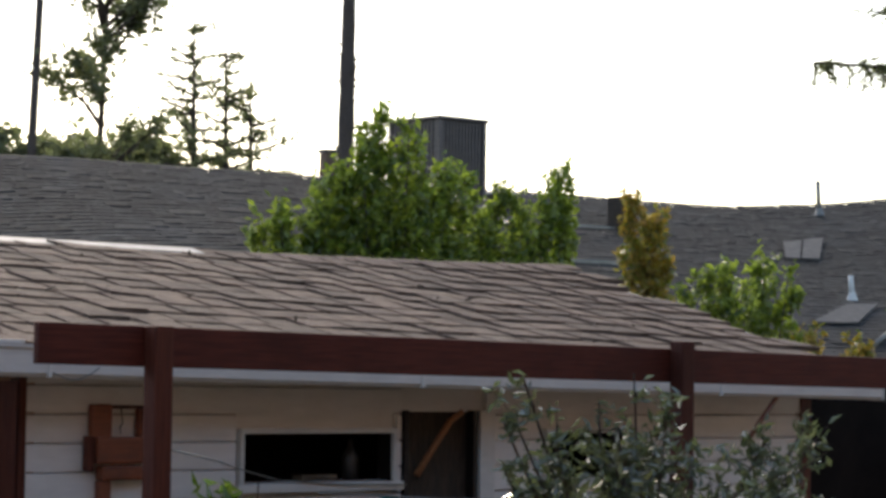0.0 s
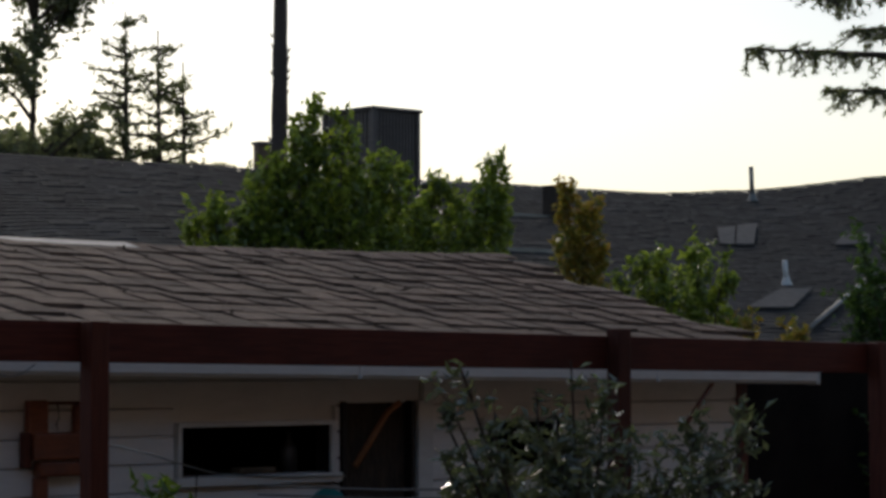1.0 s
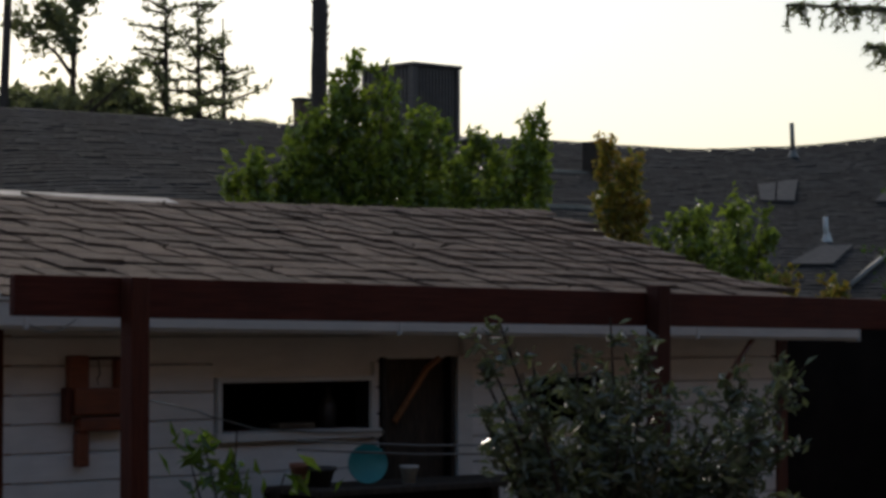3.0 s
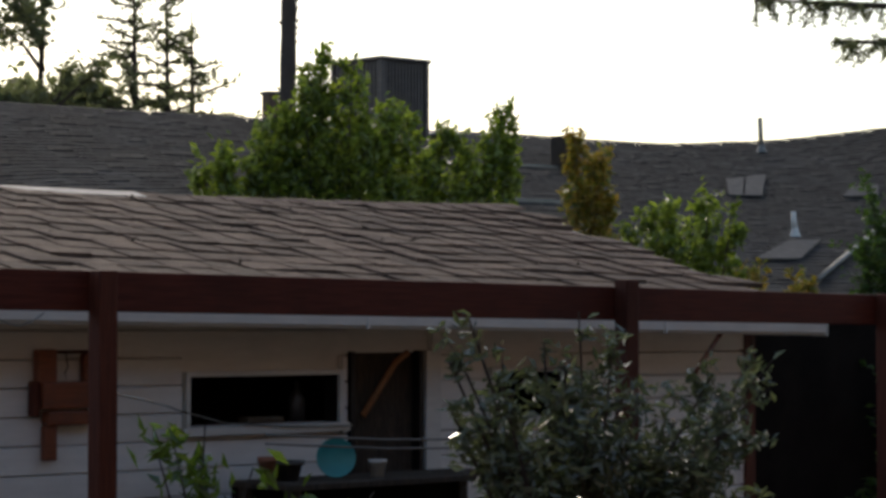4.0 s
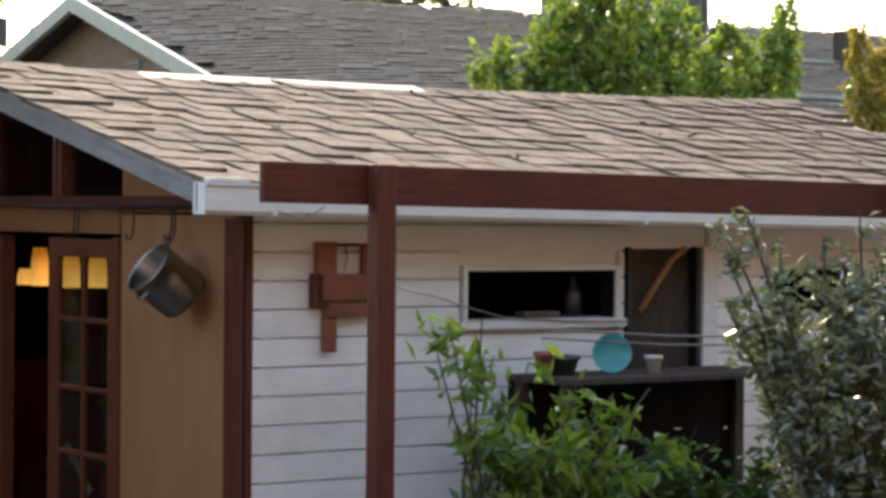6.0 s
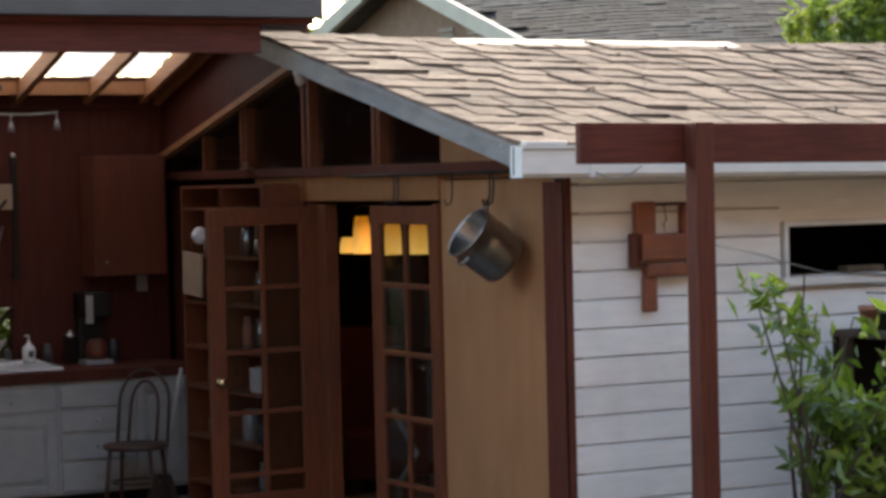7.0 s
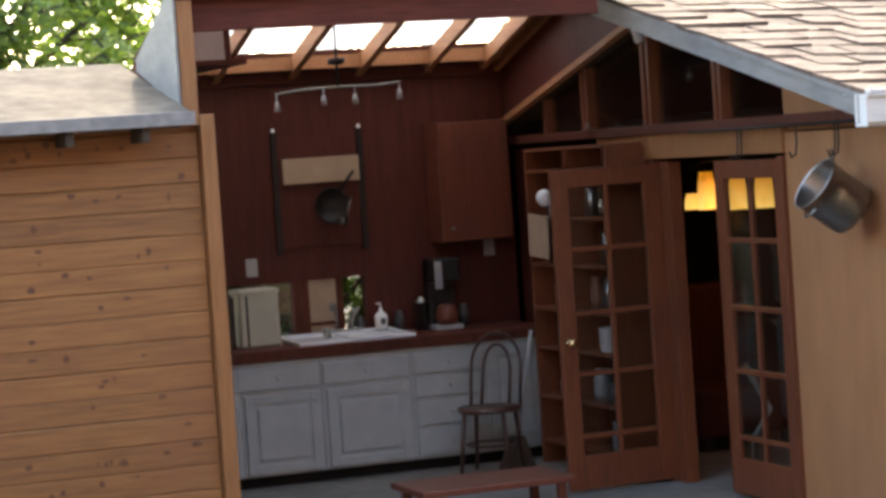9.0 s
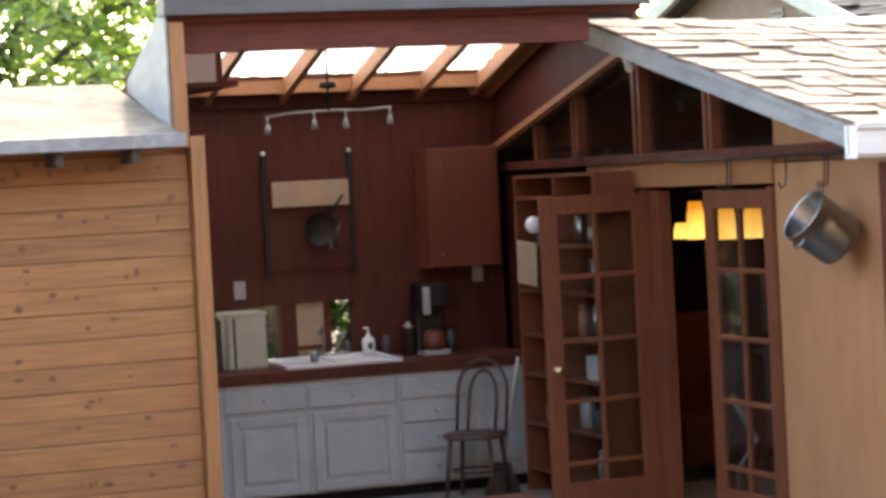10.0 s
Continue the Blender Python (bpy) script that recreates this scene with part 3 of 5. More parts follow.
window("window_1", *OPEN[0], "long low white-framed window in the siding")
window("window_3", *OPEN[2], "small white-framed window half hidden by a shrub")
scr = thing("window_2", (2.93, 0, 0.9), "tall dark screened opening with a white post beside it", "window", kind="structure")
for nm, d, m in (("stile", (-0.3, -0.27, -0.04, 0.06, 0, 1.17), IRON), ("stile", (0.25, 0.28, -0.04, 0.06, 0, 1.17), IRON), ("post", (0.3, 0.42, -0.05, 0.05, 0.0, 1.17), WHITE_TRIM),
                 ("screen", (-0.27, 0.25, 0.03, 0.034, 0, 1.16), BARK)):
    boxpart(nm, d, m, scr, 0.003)
bm = fresh()
tube(bm, [(-0.2, -0.03, 0.78), (0.06, -0.03, 1.1), (0.16, -0.03, 1.16)], 0.02, 6)
part("handle_rod", bm, RAFTER, scr, "brown wooden rod leaning across the screen")

# things on the inside ledge of the long window
tray = thing("shelf_tray", (2.15, 0.2, 1.652), "pale tray lying on the window ledge", "tray")
boxpart("tray_body", (-0.15, 0.12, -0.05, 0.05, 0.0, 0.035), ROLLROOF, tray, 0.008)
boxpart("ledge", (-0.8, 0.5, -0.1, 0.1, -0.03, 0.0), REDWALL, tray, 0.003)
bott = thing("bottle", (2.42, 0.22, 1.652), "dark glass bottle standing on the window ledge", "bottle")
bm = fresh()
lathe(bm, [(0.0, 0), (0.05, 0.0), (0.052, 0.13), (0.03, 0.17), (0.015, 0.2), (0.016, 0.24), (0.0, 0.24)], 16)
part("bottle_body", bm, FASCIA, bott)

# ---- double doors in the gable ----
def door_leaf(name, loc, turn, width, height, label, rails, knob):
    top = thing(name, loc, label, "door")
    top.rotation_euler = (0, 0, radians(turn))
    st, th = 0.115, 0.04
    for x in (0, width - st):
        boxpart("stile", (x, x + st, -th / 2, th / 2, 0.02, height), ORANGEWOOD, top, 0.005)
    boxpart("top_rail", (st, width - st, -th / 2, th / 2, height - 0.11, height), ORANGEWOOD, top, 0.004)
    boxpart("bottom_rail", (st, width - st, -th / 2, th / 2, 0.02, 0.24), ORANGEWOOD, top, 0.004)
    mx = width / 2
    boxpart("muntin", (mx - 0.014, mx + 0.014, -0.016, 0.016, 0.24, height - 0.11), ORANGEWOOD, top, 0.003)
    zs = [0.24] + rails + [height - 0.11]
    for z in rails:
        boxpart("glazing_bar", (st, width - st, -0.017, 0.017, z - 0.014, z + 0.014), ORANGEWOOD, top, 0.003)
    for a, b in zip(zs, zs[1:]):
        for x0, x1 in ((st, mx - 0.014), (mx + 0.014, width - st)):
            p = boxpart("pane", (x0, x1, -0.002, 0.002, a, b), GLASS, top, 0.0)
            p.visible_shadow = False
    if knob:
        for s in (-1, 1):
            bm = fresh()
            lathe(bm, [(0.0, 0.0), (0.026, 0.0), (0.026, 0.006), (0.01, 0.01), (0.01, 0.03), (0.024, 0.04), (0.029, 0.052), (0.022, 0.064), (0.0, 0.067)], 16, pose(width - 0.055, s * th / 2, 0.97, -90 * s))
            part("knob", bm, BRASS, top, "polished brass knob")
    return top


door_leaf("french_door", (-0.0, 3.16, 0.02), 184, 0.78, 2.07, "open red-brown wooden french door with glass panes and brass knob", [0.36, 0.76, 1.15, 1.56], True)
door_leaf("french_door", (0.03, 1.47, 0.02), 91, 0.86, 2.07, "red-brown wooden french door standing nearly closed", [0.37, 0.78, 1.17, 1.585], False)
bm = fresh()
for y0, y1 in ((GY0 - 0.06, GY0), (GY1, GY1 + 0.06)):
    box(bm, -0.03, 0.1, y0, y1, 0, 2.105, 0.004)
solid("trim_door_jamb", bm, ORANGEWOOD, "brown door jambs", "trim")
bm = fresh()
box(bm, 0.0, 0.09, 2.99, 3.12, 0.02, HEAD, 0.004)
solid("trim_door_post", bm, ORANGEWOOD, "brown board standing in the doorway", "trim")

# amber lamp inside the shed
AMBER = lamp_mat("amber_glass", (1.0, 0.4, 0.045), 0.105)
_nt = AMBER.node_tree
_geo = _nt.nodes.new("ShaderNodeNewGeometry")
_sep = _nt.nodes.new("ShaderNodeSeparateXYZ")
_nt.links.new(_geo.outputs["Position"], _sep.inputs[0])
_mott = nd(_nt, "ShaderNodeTexNoise", Scale=14.0, Detail=3.0)
_nt.links.new(_geo.outputs["Position"], _mott.inputs["Vector"])
_low = ramp(_nt, _sep.outputs[2], 1.97, 1.75)      # the bulb sits low in the shade
_col = mix(_nt, _low, (0.5, 0.17, 0.01), (1.4, 0.9, 0.26))
_nt.links.new(mix(_nt, ramp(_nt, _mott.outputs[0], 0.4, 0.9), _col, (1.0, 0.46, 0.06)), _nt.nodes["Principled BSDF"].inputs["Emission Color"])
lamp = thing("chandelier", (0.8, 3.7, 2.36), "hanging lamp with glowing amber glass shades inside the shed", "lamp")
bm = fresh()
tube(bm, [(0, 0, 0), (0, 0, -0.28)], 0.012, 8)
tube(bm, [(0, 0.62, -0.33), (0, 0.37, -0.28), (0, -0.1, -0.28), (0, -0.48, -0.3)], 0.01, 8)
part("stem", bm, IRON, lamp)
for y, z, r, h in ((0.6, -0.62, 0.055, 0.11), (0.37, -0.62, 0.062, 0.26), (-0.1, -0.62, 0.06, 0.25), (-0.48, -0.61, 0.062, 0.25)):
    bm = fresh()
    lathe(bm, [(r * 1.05, z), (r, z + h * 0.6), (r * 0.75, z + h), (0.0, z + h)], 18)
    for v in bm.verts:
        v.co.y += y
    part("shade", bm, AMBER, lamp, "glowing amber glass shade")

glow = new("chandelier_bulb", bpy.data.lights.new("chandelier_bulb", "POINT"))
glow.data.energy, glow.data.color, glow.data.shadow_soft_size = 0.5, (1.0, 0.5, 0.14), 0.08
glow.location = (0.8, 3.75, 1.66)

# inside the shed
sofa = thing("armchair", (1.1, 4.6, 0.02), "dark red upholstered armchair in the unlit shed", "chair")
boxpart("seat", (-0.4, 0.4, -0.4, 0.4, 0.1, 0.45), REDWALL, sofa, 0.04)
for x in (-0.36, 0.28):
    for y in (-0.36, 0.28):
        boxpart("leg", (x, x + 0.08, y, y + 0.08, 0.0, 0.12), BARK, sofa, 0.004)
boxpart("backrest", (-0.4, 0.4, 0.3, 0.5, 0.3, 1.15), REDWALL, sofa, 0.05)
hose = thing("hose", (0.5, 2.9, 0.02), "pale coiled hose hanging just inside the door", "hose")
bm = fresh()
tube(bm, [(0, 0.1, 0.0), (-0.05, 0, 0.25), (0.02, -0.12, 0.45), (0.0, 0.05, 0.62), (0.05, 0.25, 0.7)], 0.022, 8)
part("tube", bm, FLASH, hose)

# ---- pot and hooks on the gable wall ----
pot = thing("stock_pot", (-0.11, 0.46, 1.79), "large dented steel stock pot hung on the tan wall", "pot")
PR, PH = 0.152, 0.28
bm = fresh()
m0 = Vector((-0.8, 0.04, 0.59)).to_track_quat("Z", "Y").to_matrix().to_4x4()
lathe(bm, [(0.0, 0), (PR * 0.92, 0.0), (PR * 0.985, 0.012), (PR, 0.035), (PR, PH * 0.55), (PR * 1.004, PH * 0.57), (PR, PH * 0.59), (PR, PH - 0.012), (PR + 0.009, PH - 0.004), (PR + 0.01, PH + 0.002), (PR + 0.003, PH + 0.005), (PR - 0.006, PH - 0.004), (PR - 0.008, 0.03), (PR * 0.88, 0.014), (0.0, 0.012)], 40, m0)
part("body", bm, STEEL, pot)
inv = m0.to_3x3().inverted()
for side in (Vector((0.35, 0.35, 0.87)), Vector((-0.35, -0.35, -0.87))):
    d = inv @ side
    d.z = 0
    d.normalize()
    e = Vector((-d.y, d.x, 0))
    bm = fresh()
    tube(bm, [m0 @ (d * r + e * u + Vector((0, 0, PH - 0.035))) for r, u in ((PR, -0.05), (PR + 0.03, -0.045), (PR + 0.045, -0.025), (PR + 0.045, 0.025), (PR + 0.03, 0.045), (PR, 0.05))], 0.007, 8)
    part("handle", bm, STEEL, pot)
rail = thing("hook_rail", (-0.03, 0.3, 2.26), "iron rod with pot hooks along the gable wall", "rail")
bm = fresh()
tube(bm, [(-0.045, -0.25, 0.02), (-0.045, 2.2, 0.02)], 0.009, 8)
part("rod", bm, IRON, rail)
for y in (0.34, 0.38, 0.82, 1.5, 1.55):
    bm = fresh()
    tube(bm, [(-0.045, y, 0.03), (-0.045, y, -0.08), (-0.05, y + 0.01, -0.15), (-0.075, y + 0.015, -0.165), (-0.09, y + 0.01, -0.13)], 0.006, 6)
    part("hook", bm, IRON, rail)
clip = thing("bracket", (-0.06, 4.08, 2.345), "small steel bracket on the gable's plate", "bracket")
boxpart("foot", (-0.03, 0.03, -0.06, 0.06, 0.0, 0.01), STEEL, clip, 0.002)
boxpart("lug", (-0.015, 0.0, -0.03, 0.03, 0.01, 0.05), STEEL, clip, 0.003)
bulb = thing("floodlight", (-0.02, 3.2, 2.95), "small white bulb holder under the rafter", "lamp")
bm = fresh()
lathe(bm, [(0.0, 0), (0.03, 0.0), (0.035, 0.03), (0.022, 0.06), (0.02, 0.09), (0.0, 0.09)], 14, pose(-0.02, 0, -0.06, 0, -30))
part("bulb", bm, WHITE, bulb)

# ---- wooden garden ornament on the siding: an old child's chair hung up ----
orn = thing("hanging_chair", (0.4, -0.02, 1.5), "small red-brown wooden chair hung on the siding", "chair")
for nm, d in (("back_post", (0.0, 0.12, -0.075, -0.012, 0.4, 0.6)), ("back_post", (0.3, 0.36, -0.06, -0.012, 0.4, 0.575)), ("top_rail", (0.12, 0.36, -0.035, -0.015, 0.575, 0.592)),
              ("seat", (0.015, 0.4, -0.1, -0.012, 0.278, 0.425)), ("apron", (0.055, 0.4, -0.09, -0.012, 0.19, 0.268)), ("leg", (0.05, 0.125, -0.07, -0.012, 0.0, 0.19)),
              ("arm", (-0.03, 0.013, -0.08, -0.012, 0.24, 0.43))):
    boxpart(nm, d, REDPOST if nm in ("arm", "top_rail") else CHAIRWOOD, orn, 0.014)
bm = fresh()
tube(bm, [(0.2, -0.03, 0.575), (0.21, -0.035, 0.5), (0.19, -0.035, 0.47), (0.2, -0.035, 0.44)], 0.004, 5)
part("wire_hook", bm, IRON, orn)
# ---- potting bench under the windows ----
bench = thing("potting_bench", (1.5, -0.62, 0), "dark weathered potting bench cluttered along the siding", "bench")
boxpart("top", (0.0, 1.75, -0.25, 0.3, 1.33, 1.365), BARK, bench, 0.006)
# near-black sheet: the dark under the bench is put into its colour
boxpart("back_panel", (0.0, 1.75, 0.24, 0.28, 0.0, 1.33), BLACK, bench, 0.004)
boxpart("shelf", (0.03, 1.72, -0.22, 0.24, 0.55, 0.58), BARK, bench, 0.004)
for x, y in ((0.02, -0.23), (1.66, -0.23), (0.02, 0.2), (1.66, 0.2)):
    boxpart("leg", (x, x + 0.07, y, y + 0.07, 0.0, 1.33), BARK, bench, 0.005)
TEAL = mat("teal_enamel", (0.06, 0.42, 0.42), (0.05, 0.34, 0.35), 0.35, 6, bump=0.05, wear=(0.1, 0.3, 0.3), wear_amount=0.4)
dish = thing("dish", (2.04, -0.6, 1.365), "teal enamel dish leaning on the potting bench", "dish")
bm = fresh()
lathe(bm, [(0.0, 0.0), (0.08, 0.0), (0.108, 0.03), (0.112, 0.031), (0.084, -0.006), (0.0, -0.008)], 32, Matrix.Translation((0, 0, 0.115)) @ Vector((-0.55, -0.8, 0.12)).to_track_quat("Z", "Y").to_matrix().to_4x4())
part("bowl", bm, TEAL, dish)
TERRA = mat("terracotta", (0.35, 0.16, 0.1), (0.27, 0.12, 0.08), 0.8, 9, bump=0.3)
for x, y, r, h, m, lab in ((2.3, -0.66, 0.05, 0.1, WHITE_TRIM, "small white pot on the potting bench"), (1.72, -0.55, 0.1, 0.11, FASCIA, "dark plastic pot on the potting bench"), (1.55, -0.6, 0.05, 0.14, TERRA, "brown clay pot on the potting bench")):
    p = thing("plant_pot", (x, y, 1.365), lab, "pot", "pots on the bench")
    bm = fresh()
    lathe(bm, [(0.0, 0), (r * 0.7, 0.0), (r * 0.95, h * 0.8), (r * 1.08, h * 0.8), (r * 1.08, h), (r * 0.9, h), (r * 0.75, h * 0.3), (0, h * 0.3)], 20)
    part("pot_body", bm, m, p)

# clothes line from the post to the siding, and the bracing stick
line = thing("wire", (-0.5, -2.06, 1.94), "pale twisted wire tied from the post towards the window", "wire")
bm = fresh()
pts = [(-0.05, -0.01, 0.0), (0.5, 0.47, -0.06), (1.0, 0.95, -0.115), (1.77, 1.9, -0.185), (2.16, 1.98, -0.27), (2.6, 1.97, -0.3), (3.1, 1.97, -0.31)]
tube(bm, pts, 0.005, 6)
part("strand", bm, FLASH, line)
line2 = thing("wire", (2.1, -0.75, 1.58), "two slack wires strung over the potting bench", "wire")
for dz in (0.0, -0.05):
    bm = fresh()
    tube(bm, [(-0.6, 0.1, 0.05 + dz), (0.2, 0, dz), (0.9, 0, dz - 0.02), (1.6, 0.05, dz + 0.01)], 0.007, 6)
    part("strand", bm, FLASH, line2)
stick = thing("brace_stick", (5.3, -0.42, 1.9), "thin brown stick leaning between wall and gutter", "stick")
bm = fresh()
tube(bm, [(-0.08, -0.03, -0.02), (0.272, -0.03, 0.33)], 0.016, 8)
part("rod", bm, ORANGEWOOD, stick)

# ---- neighbour's house behind the shed ----
NX0, NX1, NY, NEY = 5.07, 34.0, 11.95, 5.0


def ridge_z(x):
    return float(np.interp(x, [5, 6.5, 8, 9.5, 11.5, 14.5, 16.6, 18.9, 20.8, 23.7, 28, 34], [4.53, 4.655, 4.7, 4.695, 4.73, 4.745, 4.76, 4.8, 4.93, 5.27, 5.7, 5.9]))


def nroof_z(x, y):
    return ridge_z(x) - 0.335 * abs(NY - y) + 0.03 * noise.noise(Vector((x * 0.35, y * 0.35, 3)))


house = thing("neighbour_house", (NX0, NEY, 0), "neighbour's low house with a sagging grey shingle roof", "house")
O = Vector((NX0, NEY, 0))
bm = fresh()
xs = np.linspace(NX0, NX1, 60)
ys = list(np.linspace(NEY, NY, 14)) + list(np.linspace(12.6, 15, 4))
gv = [[bm.verts.new(Vector((x, y, nroof_z(x, y) - 0.045)) - O) for x in xs] for y in ys]
for j in range(len(ys) - 1):
    for i in range(len(xs) - 1):
        bm.faces.new((gv[j][i], gv[j][i + 1], gv[j + 1][i + 1], gv[j + 1][i]))
roof_n = part("roof", bm, GREYSHINGLE, house, "dark grey shingle roof with a dipping ridge")
# shingle tabs in courses
vs, fs = [], []
g = np.random.default_rng(5)
for c in range(57):
    y = NEY + 0.02 + c * 0.121
    x = NX0 + g.uniform(0, 0.3)
    while x < 27:
        w = g.uniform(0.14, 0.3)
        a = [(x, y), (x + w - 0.012, y), (x + w - 0.012, y + 0.15), (x, y + 0.15)]
        lift = [0.009, 0.009, 0.0, 0.0]
        i = len(vs)
        dz = g.uniform(0, 0.008) * (g.uniform() < 0.35)
        for (px, py), l in zip(a, lift):
            vs.append((px - O.x, py - O.y, nroof_z(px, py) + l + dz))
        for (px, py), l in zip(a[:2], lift):
            vs.append((px - O.x, py - O.y, nroof_z(px, py) - 0.003))
        fs += [(i, i + 1, i + 2, i + 3), (i + 4, i + 5, i + 1, i)]
        x += w
me = bpy.data.meshes.new("shingles")
me.from_pydata(vs, [], fs)
me.materials.append(GREYSHINGLE)
tabs = new("shingles", me)
tabs.parent = roof_n
tabs["kind"] = "stuff"
bm = fresh()
yr = NY - NEY
prism(bm, [(0.5, 0.0), (yr + 2.8, 0.0), (yr + 2.8, 4.45 - 0.335 * 2.8), (yr, 4.45), (0.5, 4.45 - 0.335 * (yr - 0.5))], "x", 0.35, 0.5)
part("wall", bm, BROWNSTUCCO, house, "brown stucco gable wall")
bm = fresh()
box(bm, 0.5, 28, 0.3, 0.45, 0, 2.25)
part("wall", bm, BROWNSTUCCO, house, "brown stucco wall under the eave")
for side, run in ((-1, yr), (1, 3.0)):
    bm = fresh()
    prism(bm, [(yr, 4.55), (yr + side * run, 4.55 - 0.335 * run), (yr + side * run, 4.38 - 0.335 * run), (yr, 4.38)], "x", -0.05, 0.02)
    part("rake_board", bm, PALEGREEN, house, "pale green painted rake board")
boxpart("fascia", (0, 29, -0.04, 0.0, 2.1, 2.25), PALEGREEN, house, 0.004)
for y, z in ((5.5, 3.62), (6.1, 3.62)):
    bm = fresh()
    for k in range(4):
        box(bm, 0.33, 0.35, y, y + 0.3, z + k * 0.06, z + k * 0.06 + 0.035)
    part("gable_vent", bm, FASCIA, house, "slatted vent in the gable wall")
# patches, pipes and flues on the roof
for quad in (((16.8, 9.17), (17.08, 9.17), (18.2, 10.1), (17.65, 9.95)), ((17.13, 9.18), (17.5, 9.2), (18.9, 10.3), (18.3, 10.15)), ((19.25, 9.25), (19.95, 9.18), (20.5, 9.6), (19.9, 9.6)),
             ((14.15, 6.5), (14.95, 6.5), (16.3, 7.28), (15.6, 7.2))):
    bm = fresh()
    f = bm.faces.new([bm.verts.new(Vector((x, y, nroof_z(x, y) + 0.03)) - O) for x, y in quad])
    r = bmesh.ops.extrude_face_region(bm, geom=[f])
    bmesh.ops.translate(bm, vec=(0, 0, 0.02), verts=[q for q in r["geom"] if isinstance(q, bmesh.types.BMVert)])
    part("roof_patch", bm, PATCH, house, "lighter patch laid on the shingles")
for x, y, h, r, m in ((20.12, 11.4, 0.5, 0.035, FLASH), (16.1, 7.52, 0.3, 0.03, WHITE_TRIM)):
    bm = fresh()
    z = nroof_z(x, y)
    tube(bm, [Vector((x, y, z)) - O, Vector((x - 0.03, y, z + h)) - O], r, 10)
    lathe(bm, [(r * 2.4, 0.0), (r * 1.6, 0.06), (r, 0.12)], 12, Matrix.Translation(Vector((x, y, z)) - O))
    part("vent_pipe", bm, m, house)
bm = fresh()
x, y = 13.65, 11.15
lathe(bm, [(0.1, -0.05), (0.1, 0.09), (0.22, 0.1), (0.2, 0.15), (0.12, 0.19), (0.0, 0.2)], 20, Matrix.Translation(Vector((x, y, nroof_z(x, y))) - O))
part("roof_ventilator", bm, FLASH, house, "round metal roof ventilator")
boxpart("flue", (14.75 - O.x, 15.0 - O.x, 10.1 - O.y, 10.35 - O.y, nroof_z(15, 10.1) - 0.1, 4.59), BARK, house, 0.01)
boxpart("flue_base", (13.9 - O.x, 14.75 - O.x, 10.2 - O.y, 10.26 - O.y, nroof_z(14.3, 10.2) - 0.05, nroof_z(14.3, 10.2) + 0.04), FLASH, house, 0.004)
boxpart("flashing", (12.3 - O.x, 13.7 - O.x, 8.6 - O.y, 8.72 - O.y, nroof_z(13, 8.6) - 0.03, nroof_z(13, 8.6) + 0.05), FLASH, house, 0.004)
ch = part("chimney", fresh(), FASCIA, house)
boxpart("shaft", (11.52 - O.x, 11.68 - O.x, 12 - O.y, 12.14 - O.y, 4.6, 5.03), BROWNSTUCCO, ch, 0.01)
boxpart("cap", (11.5 - O.x, 11.7 - O.x, 11.98 - O.y, 12.16 - O.y, 5.03, 5.07), FASCIA, ch, 0.01)

bm = fresh()
vb, vt = Vector((14.29, 5.73, nroof_z(14.29, 5.73) + 0.05)) - O, Vector((18.22, 7.86, nroof_z(18.22, 7.86) + 0.05)) - O
tube(bm, [vb, vb.lerp(vt, 0.5), vt], 0.03, 6)
part("valley_flashing", bm, FLASH, house, "pale metal edging running down the roof")
FAR = 1.15                    # the house stands that much farther than its drawn size
house.scale = (FAR, FAR, FAR)
house.location = Vector(EYE) + (O - Vector(EYE)) * FAR

# evaporative cooler on the ridge
COOLER = mat("cooler_panel", (0.13, 0.103, 0.092), (0.085, 0.068, 0.062), 0.55, 5, (1, 1, 6), 0.2, 20, wear=(0.15, 0.13, 0.12), wear_amount=0.4)
cool = thing("evaporative_cooler", Vector(EYE) + (Vector((11.96, 10.4, 4.23)) - Vector(EYE)) * FAR, "brown louvred evaporative cooler standing on the shingle roof", "cooler")
cool.scale = (FAR, FAR, FAR)
cw, cd, c0, c1 = 0.76, 0.95, 0.1, 1.165
boxpart("core", (0.03, cw - 0.03, 0.03, cd - 0.03, c0, c1 - 0.03), BLACK, cool, 0.0)
boxpart("lid", (-0.02, cw + 0.02, -0.02, cd + 0.02, c1 - 0.03, c1 + 0.012), COOLER, cool, 0.01)
boxpart("base_tray", (-0.01, cw + 0.01, -0.01, cd + 0.01, c0 - 0.1, c0 + 0.06), COOLER, cool, 0.008)
for x in (0.0, cw - 0.06):
    for y in (0.0, cd - 0.06):
        boxpart("corner_post", (x, x + 0.06, y, y + 0.06, c0, c1 - 0.03), COOLER, cool, 0.006)
n = 12
for k in range(n):
    x = 0.07 + (cw - 0.14) * k / n
    boxpart("louvre", (x, x + 0.03, 0.008, 0.03, c0 + 0.06, c1 - 0.04), COOLER, cool, 0.0)
    y = 0.07 + (cd - 0.14) * k / n
    boxpart("louvre", (0.008, 0.03, y, y + 0.04, c0 + 0.06, c1 - 0.04), COOLER, cool, 0.0)
for x, y in ((0.0, 0.0), (cw - 0.05, 0.0), (0.0, cd - 0.05), (cw - 0.05, cd - 0.05)):
    boxpart("leg", (x, x + 0.05, y, y + 0.05, -0.35, c0), FLASH, cool, 0.0)

# ---- planting between the shed and the house ----
def nearer(bo, k=0.905):
    return [(x * k, y * 0.75, 2.25 + (z - 2.25) * k, r) for x, y, z, r in bo]


